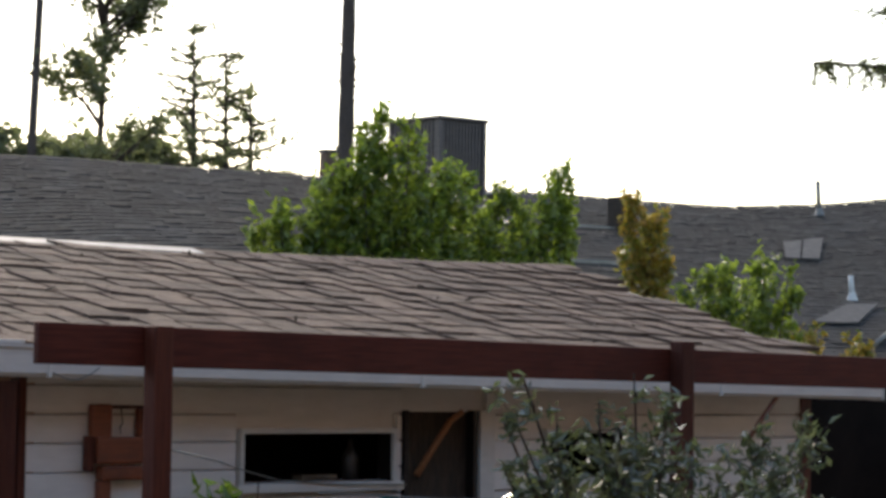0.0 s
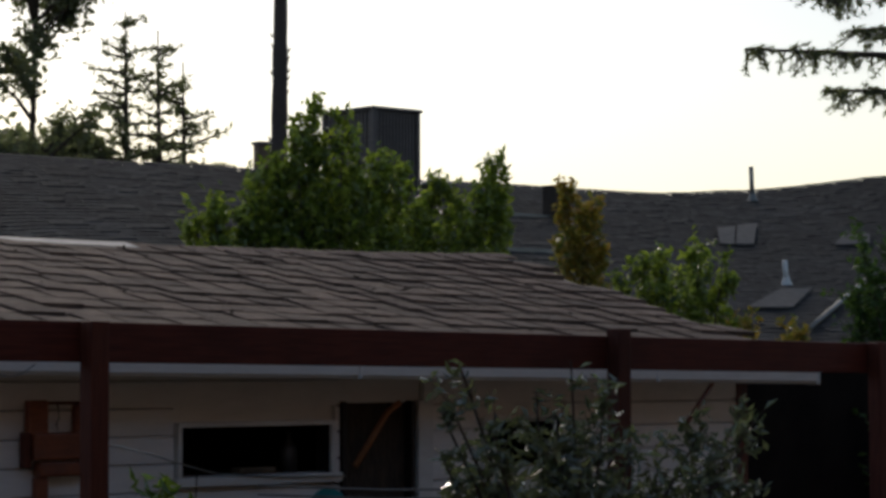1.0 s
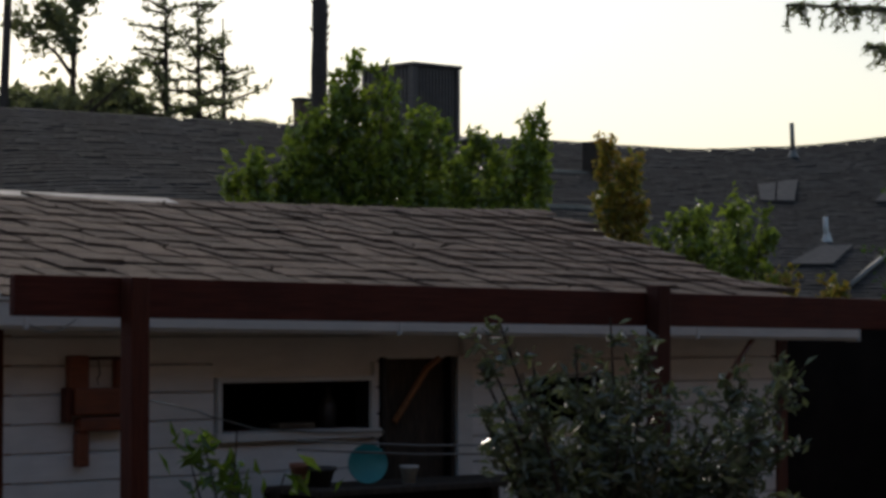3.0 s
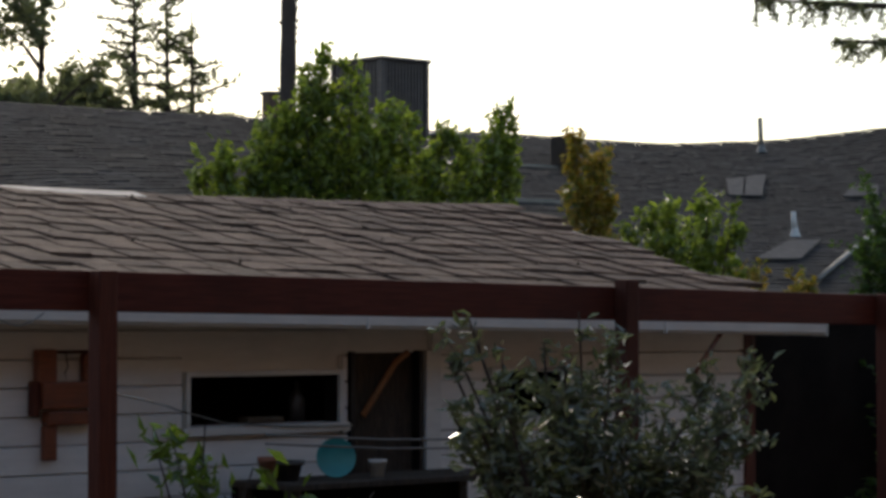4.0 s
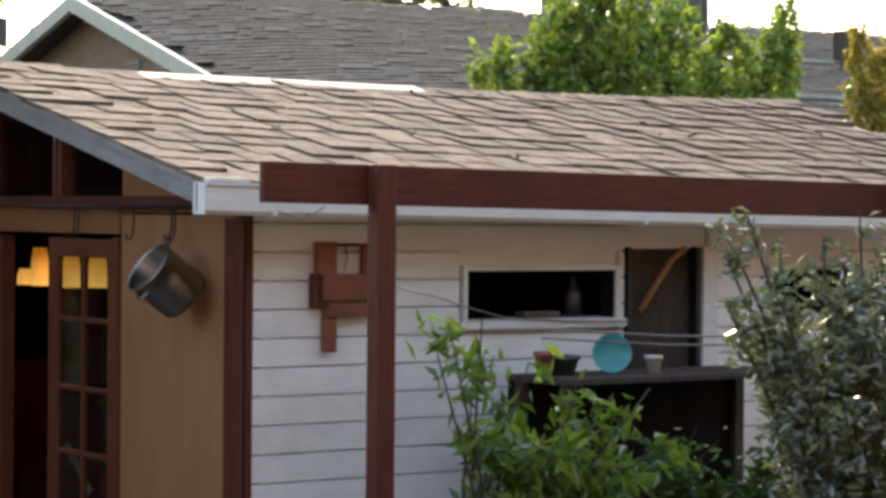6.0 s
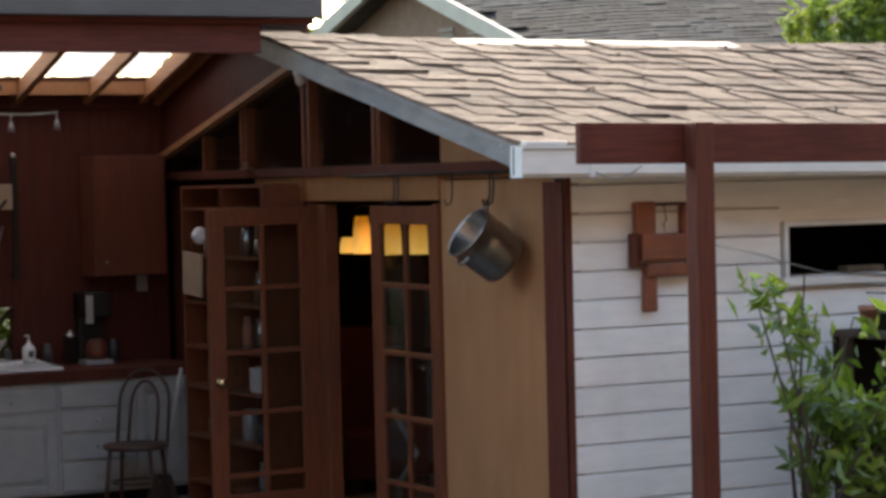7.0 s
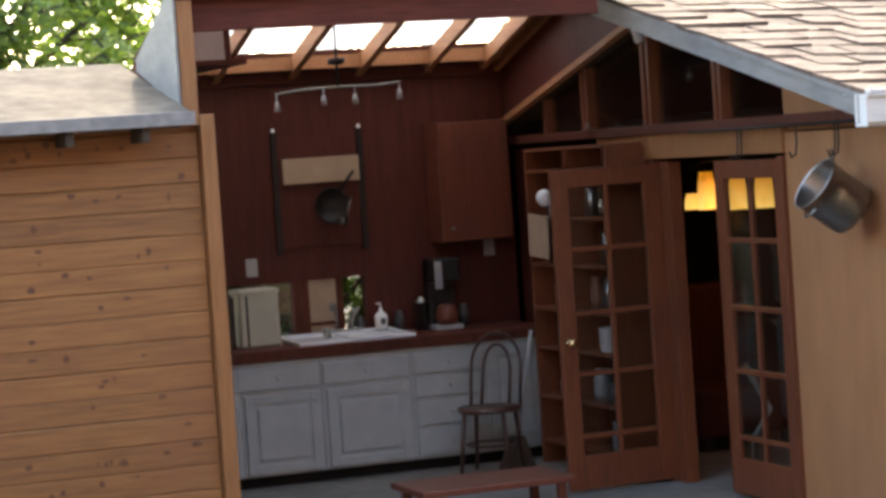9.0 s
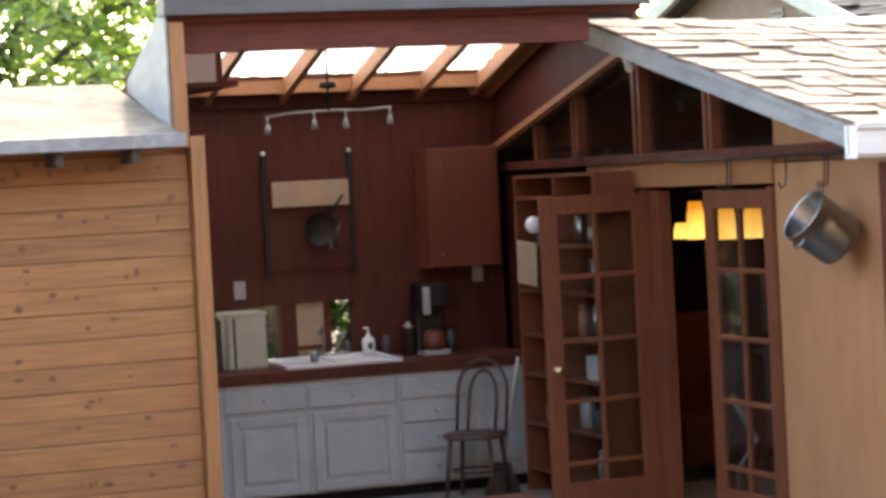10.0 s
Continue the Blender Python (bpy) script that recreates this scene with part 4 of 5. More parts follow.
def upright(n, xr, yr, zr, g):
    return [(g.uniform(*xr), g.uniform(*yr), g.uniform(*zr), g.uniform(0.7, 1.2)) for _ in range(n)]


def spired(name, loc, spires, leaf_size, leaf, label, g, seed, category="tree", twigs=50, per=11, low=1.15):
    """A bushy tree of upright leafy shoots. Spires: (x, top, width) in the garden's x."""
    top = thing(name, loc, label, category)
    bm, spots = fresh(), []
    for x, z, wide in spires:
        z, wide = z - 0.05, wide * 0.87
        dx, dy = x - loc[0], g.uniform(-0.12, 0.12)
        tube(bm, [(0, 0, 0), (dx * 0.6, dy * 0.6, z * 0.5), (dx, dy, z - 0.1)], [0.03, 0.018, 0.005], 6)
        for _ in range(twigs):
            h = low * g.uniform(0.0, 1.0) ** 0.9
            r, a = wide * (0.2 + 1.0 * min(1, h * 1.6)) * math.sqrt(g.uniform(0.05, 1)), g.uniform(0, 6.28)
            p = np.array([dx + r * math.cos(a), dy + r * math.sin(a), z - h])
            q = p + np.array([0.07 * math.cos(a), 0.07 * math.sin(a), 0.12])
            tube(bm, [p, q], [0.005, 0.002], 4, False)
            k = g.uniform(-0.2, 1.1, per)[:, None]
            spots.append(p + (q - p) * k + g.normal(size=(per, 3)) * 0.028)
    part("stem", bm, BARK, top)
    leaves("foliage", top, np.concatenate(spots), leaf_size, leaf, seed, -0.6, 0.46)
    return top


g = np.random.default_rng(21)
spired("lemon_tree", (7.83, 6.3, 0), [(6.3, 3.74, 0.07), (6.47, 3.72, 0.1), (6.6, 3.86, 0.1), (6.88, 4.02, 0.13), (7.04, 4.22, 0.13), (7.22, 4.24, 0.14), (7.42, 4.42, 0.14), (7.6, 4.64, 0.13), (7.72, 4.78, 0.12), (7.92, 4.72, 0.13),
                                      (8.06, 4.55, 0.13), (8.22, 4.1, 0.15), (8.42, 4.27, 0.12), (8.55, 4.42, 0.11), (8.8, 4.3, 0.12), (8.97, 3.95, 0.13), (9.22, 4.16, 0.1), (9.36, 4.12, 0.1), (9.6, 3.9, 0.13), (9.82, 4.2, 0.09), (9.97, 4.35, 0.07), (10.14, 4.52, 0.06)]
       + [(x + g.uniform(-0.1, 0.1), g.uniform(3.5, 3.8), 0.24) for x in np.arange(6.7, 9.8, 0.24)] + [(x, g.uniform(3.9, 4.2), 0.15) for x in (7.35, 7.6, 7.85, 8.05)],
       0.1, LEAF_BUSH, "bushy green citrus tree growing behind the shed roof", g, 3)
spired("pear_tree", (11.16, 6.2, 0), [(11.0, 4.16, 0.1), (11.1, 3.95, 0.12), (11.28, 4.04, 0.1), (11.2, 3.75, 0.16)], 0.095, LEAF_YELLOW, "slender tree with yellowing autumn leaves", g, 4, low=1.1)
spired("citrus_shrub", (12.5, 6.2, 0), [(11.9, 3.4, 0.14), (12.08, 3.52, 0.13), (12.26, 3.6, 0.12), (12.5, 3.38, 0.14), (12.72, 3.3, 0.16), (13.0, 3.55, 0.13), (13.12, 3.72, 0.12), (13.32, 3.62, 0.1)], 0.11, LEAF_BUSH,
       "green shrub with a few orange leaves behind the shed", g, 6, "shrub", 30, 10, 0.9)
spired("autumn_shrub", (14.2, 6.2, 0), [(13.7, 2.86, 0.1), (13.9, 2.9, 0.12), (14.55, 2.82, 0.12), (14.75, 2.8, 0.1)], 0.1, LEAF_YELLOW, "low shrub with orange leaves by the neighbour's roof", g, 8, "shrub", 24, 10, 0.7)
bo = upright(26, (-0.9, 1.6), (-0.4, 0.4), (2.2, 4.1), g)
shrub("laurel", (16.2, 6.0, 0), nearer(bo), 0.09, LEAF_DARK, "dark green laurel crowding the neighbour's roof", 0.35, 26, 14, 9, 0.5, 0.05, 0.03)
bo = upright(14, (-2.0, 2.6), (-0.2, 0.2), (0.4, 2.1), g)
shrub("hedge", (8.9, 0.1, 0), bo, 0.08, LEAF_DARK, "dense dark hedge beyond the end of the shed", 0.45, 30, 14, 12, 0.5, 0.05, 0.03, "hedge")
# added near-black panel; the deep shade past the shed is its colour
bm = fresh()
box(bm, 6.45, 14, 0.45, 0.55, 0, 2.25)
solid("wall_shade_backdrop", bm, BLACK, "near-black panel standing in for the deep shade beyond the shed", "fence")

# trees behind the cedar building and the kitchen
def leafy_tree(name, loc, height, boughs, leaf, label, size, seed, spread=0.8, count=30, per=16, trunk=0.14):
    top = thing(name, loc, label, "tree")
    g = np.random.default_rng(seed)
    bm = fresh()
    tube(bm, [(0, 0, 0), (0.1, 0, height * 0.3), (0.0, 0.1, height * 0.6), (0.15, 0, height * 0.95)], [trunk, trunk * 0.8, trunk * 0.55, trunk * 0.15], 10)
    lb, spots = fresh(), []
    for x, y, z, r in boughs:
        s = np.array([0.05, 0, max(height * 0.2, z - 0.8 - 0.35 * math.hypot(x, y))])
        e = np.array([x, y, z])
        k = s * 0.5 + e * 0.5 + g.normal(size=3) * 0.1
        tube(lb, [s, k, e], [trunk * 0.4, trunk * 0.25, trunk * 0.06], 6)
        tw, sp = twiggy(g, k, e, spread * r, int(count * r), per, size * 0.6)
        for a, b in tw:
            tube(lb, [a, b], [trunk * 0.07, trunk * 0.03], 4, False)
        spots.append(sp)
    part("trunk", bm, BARK, top)
    part("branchwork", lb, BARK, top)["kind"] = "stuff"
    leaves("crown", top, np.concatenate(spots), size, leaf, seed, 0.1, 0.5)
    return top


bo = upright(40, (-2.2, 2.2), (-1.0, 1.0), (2.8, 5.2), g)
leafy_tree("walnut_tree", (-4.3, 8.2, 0), 5.5, bo, LEAF_SUN, "sunlit leafy tree behind the cedar outbuilding", 0.12, 31, 0.6, 26, 14)
bo = upright(34, (-2.4, 2.4), (-1.0, 1.0), (2.6, 5.0), g)
leafy_tree("walnut_tree", (-0.2, 13.0, 0), 5.5, bo, LEAF_SUN, "sunlit leafy tree beyond the kitchen roof", 0.13, 33, 0.7, 22, 14)
bo = upright(24, (-1.6, 1.6), (-0.8, 0.8), (3.2, 6.2), g)
leafy_tree("walnut_tree", (6.9, 20.0, 0), 6.2, bo, LEAF_SUN, "sunlit tree beyond the neighbour's gable", 0.16, 36, 0.8, 20, 14)
bo = upright(40, (-0.9, 1.5), (-0.4, 0.5), (0.5, 2.1), g)
shrub("garden_shrub", (-1.5, 6.7, 0), bo, 0.1, LEAF_DARK, "green garden shrub outside the kitchen window", 0.42, 44, 14, 35, 0.5, 0.05, 0.03)

# ---- far trees ----
def fir(name, loc, height, label, seed, tiers=16, reach=2.6):
    top = thing(name, loc, label, "tree")
    g = np.random.default_rng(seed)
    bm, lb, spots = fresh(), fresh(), []
    tube(bm, [(0, 0, 0), (0.1, 0, height * 0.5), (0, 0, height)], [0.2, 0.13, 0.02], 8)
    for k in range(tiers):
        z = height * (0.42 + 0.57 * k / tiers)
        for _ in range(int(g.integers(2, 5))):
            a = g.uniform(0, 6.28)
            ln = reach * (1.05 - k / tiers) * g.uniform(0.35, 1.1) + 0.2
            zb = z + g.uniform(-0.5, 0.3)
            e = np.array([math.cos(a) * ln, math.sin(a) * ln, zb + ln * g.uniform(-0.05, 0.6)])
            s = np.array([0, 0, zb])
            tube(lb, [s, e], [0.05, 0.015], 5, False)
            q = g.uniform(0.12, 1.0, int(24 * ln) + 8)[:, None]
            p = s + (e - s) * q + g.normal(size=(len(q), 3)) * np.array([0.1, 0.1, 0.06])
            spots.append(p)
    part("trunk", bm, BARK, top)
    part("branchwork", lb, BARK, top)["kind"] = "stuff"
    leaves("crown", top, np.concatenate(spots), 0.24, LEAF_FAR, seed, 0.2, 0.28)
    return top


fir("fir_tree", (29.2, 40, 0), 11.6, "thin dark fir tree behind the neighbour's roof", 41)
fir("fir_tree", (30.6, 40.5, 0), 11.3, "tall dark fir tree with open branches", 42)
fir("fir_tree", (31.8, 41, 0), 10.6, "dark fir tree with upswept branches", 43, 14, 3.0)
g = np.random.default_rng(77)
bo = upright(26, (-1.5, 1.6), (-1, 1), (7.0, 13.5), g)
leafy_tree("eucalyptus", (26.4, 40, 0), 12.5, bo, LEAF_FAR, "ragged tall tree with sparse hanging leaves", 0.22, 44, 0.8, 14, 16, 0.17)
bo = upright(26, (-3.4, 3.6), (-1, 1), (6.2, 8.2), g)
leafy_tree("oak_tree", (25.2, 42, 0), 7.5, bo, LEAF_FAR, "dark rounded trees along the skyline", 0.34, 45, 0.9, 30, 18, 0.25)
pole = thing("palm_tree", (24.3, 40, 0), "very tall thin palm trunk against the sky", "tree")
bm = fresh()
tube(bm, [(0, 0, 0), (0.1, 0, 8), (0.45, 0, 17)], [0.14, 0.11, 0.08], 10)
part("trunk", bm, PALMBARK, pole)
palm = thing("palm_tree", (26.2, 30, 0), "thick ringed palm trunk rising above the roof", "tree")
bm = fresh()
zz = np.linspace(0, 16, 70)
tube(bm, [(0.012 * z, 0, z) for z in zz], [max(0.12, 0.285 - 0.0125 * z) + 0.012 * g.uniform(-1, 1) for z in zz], 12)
for k in range(90):
    z, a = g.uniform(4, 15), g.uniform(0, 6.28)
    r = max(0.12, 0.285 - 0.0125 * z)
    tube(bm, [(0.012 * z + r * math.cos(a), r * math.sin(a), z), (0.012 * z + (r + 0.07) * math.cos(a), (r + 0.07) * math.sin(a), z + 0.09)], [0.03, 0.008], 4)
part("trunk", bm, PALMBARK, palm)

# hanging conifer boughs at the far right
ced = thing("cedar_tree", (30.5, 14, 0), "dark drooping conifer reaching over the roofs", "tree")
bm = fresh()
tube(bm, [(0, 0, 0), (0, 0, 6), (-0.2, 0, 13)], [0.35, 0.28, 0.1], 10)
part("trunk", bm, BARK, ced)
lb, spots = fresh(), []
for s, e in (((0, 0, 7.6), (-7.4, 0.0, 7.45)), ((0, 0, 7.0), (-5.3, 0.1, 6.95)), ((0, 0, 9.0), (-5.6, 0.2, 8.5)), ((0, 0, 9.6), (-4.8, -0.2, 9.1)), ((0, 0, 8.4), (-4.4, 0.2, 8.05))):
    s, e = np.array(s, float), np.array(e, float)
    m = (s + e) / 2 + np.array([0, 0, 0.15])
    tube(lb, [s, m, e], [0.09, 0.06, 0.02], 6)
    for _ in range(70):
        t = g.uniform(0.2, 1.0) ** 0.7
        p = s + (e - s) * t + np.array([0, 0, 0.15 * (1 - abs(2 * t - 1))])
        q = p + np.array([g.normal() * 0.25, g.normal() * 0.2, -g.uniform(0.02, 0.45) + (0.15 if g.uniform() < 0.3 else 0)])
        tube(lb, [p, q], [0.015, 0.006], 4, False)
        k = g.uniform(0.0, 1.0, 16)[:, None]
        spots.append(p + (q - p) * k + g.normal(size=(16, 3)) * 0.03)
part("branchwork", lb, BARK, ced)
leaves("crown", ced, np.concatenate(spots), 0.13, LEAF_FAR, 51, 0.5, 0.25)

# ---- shrubs in front of the siding ----
g = np.random.default_rng(90)
bo = [(-0.84, 0.0, 2.05, 0.5), (-0.8, 0.05, 1.85, 0.5), (-0.72, 0.0, 2.28, 0.45), (-0.7, 0.1, 2.1, 0.8), (0.05, 0.0, 2.3, 0.5), (-0.1, 0.1, 2.15, 0.8)]
for _ in range(26):
    x = g.uniform(-0.75, 1.25)
    bo.append((x, g.uniform(-0.35, 0.35), g.uniform(1.55, 2.08) - 0.06 * abs(x), 1.0))
for _ in range(24):
    bo.append((g.uniform(-0.7, 1.25), g.uniform(-0.4, 0.4), g.uniform(0.6, 1.6), 1.1))
bo += [(1.4, 0, 2.05, 0.6), (1.5, 0.1, 2.02, 0.4), (1.3, 0, 1.7, 0.8)]
shrub("olive_bush", (2.0, -2.5, 0), bo, 0.085, LEAF_OLIVE, "grey-green olive bush with glinting narrow leaves", 0.28, 12, 12, 7, 0.36, 0.1, 0.022)
bo = [(g.uniform(0.2, 1.2), g.uniform(-0.3, 0.3), g.uniform(0.7, 1.25), 1.0) for _ in range(16)]
bo += [(-0.28, 0.0, 1.6, 0.45), (-0.2, 0.0, 1.7, 0.35), (0.0, 0.0, 1.74, 0.4), (0.05, 0.1, 1.62, 0.5), (0.3, 0.0, 1.52, 0.5), (0.2, 0.1, 1.38, 0.6), (0.6, 0, 1.32, 0.8), (0.85, 0.0, 1.34, 0.8), (1.1, 0, 1.36, 0.7), (1.2, 0, 1.1, 0.8), (0.05, 0, 1.1, 0.5), (0.1, 0, 0.8, 0.7)]
shrub("plum_sapling", (0.45, -1.5, 0), bo, 0.125, LEAF_PLUM, "young fruit tree with broad drooping green leaves", 0.24, 4, 9, 15, 0.34, 0.8, 0.014, "tree")
bo = upright(9, (-0.4, 0.5), (-0.3, 0.3), (0.3, 1.0), g)
shrub("dark_shrub", (2.0, -1.6, 0), bo, 0.08, LEAF_DARK, "dark low shrub below the potting bench", 0.3, 20, 12, 17, 0.45, 0.1, 0.02)

# ---- unseen walls added to close the garden and cut its sky light ----
bm = fresh()
box(bm, -26, 24, -12.8, -12.5, 0, 8.0)
solid("wall_unseen_behind", bm, BROWNSTUCCO, "plain brown unseen wall added to block sky light behind the garden", "wall")
bm = fresh()
box(bm, -22.3, -22, -12.5, 2, 0, 5.0)
solid("wall_unseen_west", bm, BROWNSTUCCO, "plain brown unseen wall added to close the west side", "wall")

# ---- outdoor kitchen ----
CZ = 0.975                    # counter height
DARKPAPER = mat("beige_board", (0.42, 0.3, 0.2), (0.36, 0.25, 0.17), 0.7, 5, bump=0.1)
CREAM = mat("cream_enamel", (0.48, 0.47, 0.36), (0.42, 0.41, 0.31), 0.4, 4, bump=0.05, wear=(0.3, 0.28, 0.2), wear_amount=0.4)
PORCELAIN = mat("white_porcelain", (0.75, 0.75, 0.75), (0.68, 0.68, 0.69), 0.2, 4, bump=0.02)
PLASTIC = mat("grey_plastic", (0.4, 0.4, 0.4), (0.33, 0.33, 0.33), 0.4, 5, bump=0.03)

top_ = thing("worktop", (-3.23, 4.95, CZ - 0.075), "red-brown wooden kitchen worktop with a worn edge", "worktop")
boxpart("slab", (0.0, 3.13, 0.026, 0.765, 0.0, 0.075), REDWOOD, top_, 0.006)
boxpart("front_edge", (0.0, 3.13, 0.0, 0.025, -0.006, 0.073), REDPOST, top_, 0.008)


def cupboard_front(u, kind, x0, x1, z0, z1):
    """A drawer front, or a door of stiles, rails and a raised panel on a thin back."""
    if kind == "drawer":
        return boxpart(kind, (x0, x1, -0.025, -0.001, z0, z1), CABINET, u, 0.007)
    d = boxpart(kind, (x0 + 0.004, x1 - 0.004, -0.01, -0.001, z0 + 0.004, z1 - 0.004), CABINET, u, 0.0)
    i = 0.062
    for nm, q in (("stile", (x0, x0 + i, z0, z1)), ("stile", (x1 - i, x1, z0, z1)), ("rail", (x0 + i, x1 - i, z0, z0 + i)), ("rail", (x0 + i, x1 - i, z1 - i, z1))):
        boxpart(nm, (q[0], q[1], -0.028, -0.0015, q[2], q[3]), CABINET, d, 0.005)
    boxpart("raised_panel", (x0 + i + 0.024, x1 - i - 0.024, -0.03, -0.0015, z0 + i + 0.024, z1 - i - 0.024), CABINET, d, 0.016)
    return d


def base_unit(x0, x1, fronts, label):
    u = thing("base_cabinet", (x0, 4.99, 0.02), label, "cabinet", "kitchen base cabinets")
    w = x1 - x0
    boxpart("body", (0, w - 0.003, 0.0, 0.7, 0.08, CZ - 0.097), CABINET, u, 0.002)
    boxpart("plinth", (0, w - 0.003, 0.05, 0.65, 0.0, 0.08), BLACK, u, 0.0)
    for kind, a, b, lo, hi in fronts:
        d = cupboard_front(u, kind, a, b, lo, hi)
        bm = fresh()
        cx = (a + b) / 2 if kind == "drawer" else b - 0.03
        lathe(bm, [(0.0, 0.0), (0.008, 0.0), (0.007, 0.015), (0.014, 0.02), (0.012, 0.028), (0.0, 0.03)], 10, pose(cx, -0.021, (lo + hi) / 2 if kind == "drawer" else hi - 0.06, 90))
        part("knob", bm, CABINET, d)
    return u


base_unit(-3.23, -2.4, [("door", 0.03, 0.4, 0.1, 0.645), ("door", 0.42, 0.81, 0.1, 0.645), ("drawer", 0.03, 0.81, 0.68, 0.83)], "white-painted cabinet with a panelled door")
base_unit(-2.4, -1.815, [("door", 0.02, 0.555, 0.1, 0.645), ("drawer", -0.02, 0.56, 0.68, 0.83)], "white-painted sink cabinet with a raised panel door")
base_unit(-1.815, -1.15, [("door", 0.03, 0.635, 0.1, 0.645), ("drawer", 0.01, 0.645, 0.68, 0.83)], "white-painted sink cabinet with a raised panel door")
base_unit(-1.15, -0.12, [("drawer", 0.02, 0.55, 0.69, 0.83), ("drawer", 0.02, 0.55, 0.52, 0.67), ("drawer", 0.02, 0.55, 0.32, 0.5), ("drawer", 0.02, 0.55, 0.1, 0.3), ("door", 0.58, 1.0, 0.1, 0.83)], "white-painted drawer cabinet behind the chair")

# sink and tap
sink = thing("sink", (-1.95, 4.99, CZ), "white porcelain sink with a raised back, set in the worktop", "sink")
sink.rotation_euler = (radians(2.2), 0, 0)
bm = fresh()
box(bm, 0.0, 0.86, 0.0, 0.05, 0.0, 0.024, 0.008)
box(bm, 0.0, 0.86, 0.5, 0.6, 0.0, 0.024, 0.008)
for x0, x1 in ((0.0, 0.06), (0.4, 0.46), (0.8, 0.86)):
    box(bm, x0, x1, 0.05, 0.5, 0.0, 0.023, 0.004)
part("rim", bm, PORCELAIN, sink)
for x0 in (0.055, 0.455):
    boxpart("basin", (x0, x0 + 0.35, 0.045, 0.505, 0.001, 0.008), PORCELAIN, sink, 0.0)
tap = thing("tap", (-1.5, 5.54, CZ + 0.04), "old steel mixer tap with twin spouts", "tap")
bm = fresh()
tube(bm, [(0, 0, 0), (0, 0, 0.13), (-0.02, -0.02, 0.2), (-0.06, -0.1, 0.21), (-0.07, -0.13, 0.17)], 0.014, 8)
part("spout", bm, STEEL, tap)
bm = fresh()
tube(bm, [(0.1, 0, 0), (0.11, -0.01, 0.09), (0.16, -0.05, 0.17)], [0.02, 0.017, 0.012], 8)
part("lever", bm, STEEL, tap)
boxpart("tap_base", (-0.08, 0.18, -0.04, 0.03, -0.02, 0.02), STEEL, tap, 0.008)
cup = thing("mug", (-1.68, 5.2, CZ + 0.03), "small steel mug by the sink", "mug")
bm = fresh()
lathe(bm, [(0, 0), (0.03, 0), (0.034, 0.07), (0.03, 0.07), (0.027, 0.005), (0, 0.005)], 16)
part("mug_body", bm, STEEL, cup)

# on the worktop
binn = thing("bread_bin", (-2.28, 5.3, CZ), "cream enamel bread bin with a dark band", "bin")
boxpart("case", (0, 0.29, 0, 0.26, 0, 0.4), CREAM, binn, 0.02)
boxpart("lid", (-0.006, 0.296, -0.006, 0.266, 0.372, 0.41), CREAM, binn, 0.012)
boxpart("band", (0.045, 0.06, -0.004, 0.0, 0.01, 0.37), IRON, binn, 0.0)
can2 = thing("canister", (-2.36, 5.36, CZ), "dark narrow canister beside the bread bin", "canister")
boxpart("canister_body", (-0.04, 0.05, -0.04, 0.12, 0, 0.37), BARK, can2, 0.015)
soap = thing("soap_bottle", (-1.19, 5.45, CZ + 0.035), "white plastic soap bottle with a pump", "bottle")
bm = fresh()
lathe(bm, [(0, 0), (0.045, 0), (0.047, 0.1), (0.03, 0.125), (0.014, 0.13), (0.014, 0.155), (0, 0.155)], 16)
part("bottle_body", bm, PORCELAIN, soap)
bm = fresh()
tube(bm, [(0, 0, 0.15), (0, 0, 0.19), (-0.035, -0.01, 0.19)], 0.007, 6)
part("pump", bm, PORCELAIN, soap)
boxpart("label_panel", (-0.018, 0.018, -0.05, -0.046, 0.04, 0.085), FASCIA, soap, 0.0, "dark printed label")
stc = thing("canister", (-0.86, 5.5, CZ), "brushed steel canister with a lid", "canister")
bm = fresh()
lathe(bm, [(0, 0), (0.05, 0), (0.05, 0.19), (0.053, 0.19), (0.05, 0.22), (0.02, 0.225), (0.018, 0.245), (0, 0.245)], 20)
part("canister_body", bm, STEEL, stc)
cof = thing("coffee_maker", (-0.81, 5.42, CZ), "black coffee maker with a pale water tank", "coffee maker")
boxpart("base", (0, 0.2, -0.12, 0.1, 0, 0.035), PLASTIC, cof, 0.008)
boxpart("column", (0, 0.2, 0.03, 0.14, 0.03, 0.5), IRON, cof, 0.012)
boxpart("head", (0.0, 0.2, -0.12, 0.14, 0.34, 0.52), IRON, cof, 0.02)
boxpart("water_tank", (0.0, 0.055, -0.128, -0.118, 0.3, 0.5), PLASTIC, cof, 0.003)
bm = fresh()
lathe(bm, [(0, 0.036), (0.07, 0.036), (0.085, 0.09), (0.07, 0.16), (0.05, 0.18), (0, 0.18)], 20, pose(0.1, -0.05, 0))
part("carafe", bm, CABRED, cof, "half-full glass carafe")
for x, h, r in ((-1.0, 0.15, 0.035), (-0.5, 0.16, 0.04), (-1.3, 0.13, 0.03)):
    j = thing("jar", (x, 5.6, CZ), "small dark jar on the worktop", "jar", "jars on the worktop")
    bm = fresh()
    lathe(bm, [(0, 0), (r, 0), (r, h * 0.75), (r * 0.7, h * 0.85), (r * 0.72, h), (0, h)], 16)
    part("jar_body", bm, FASCIA, j)

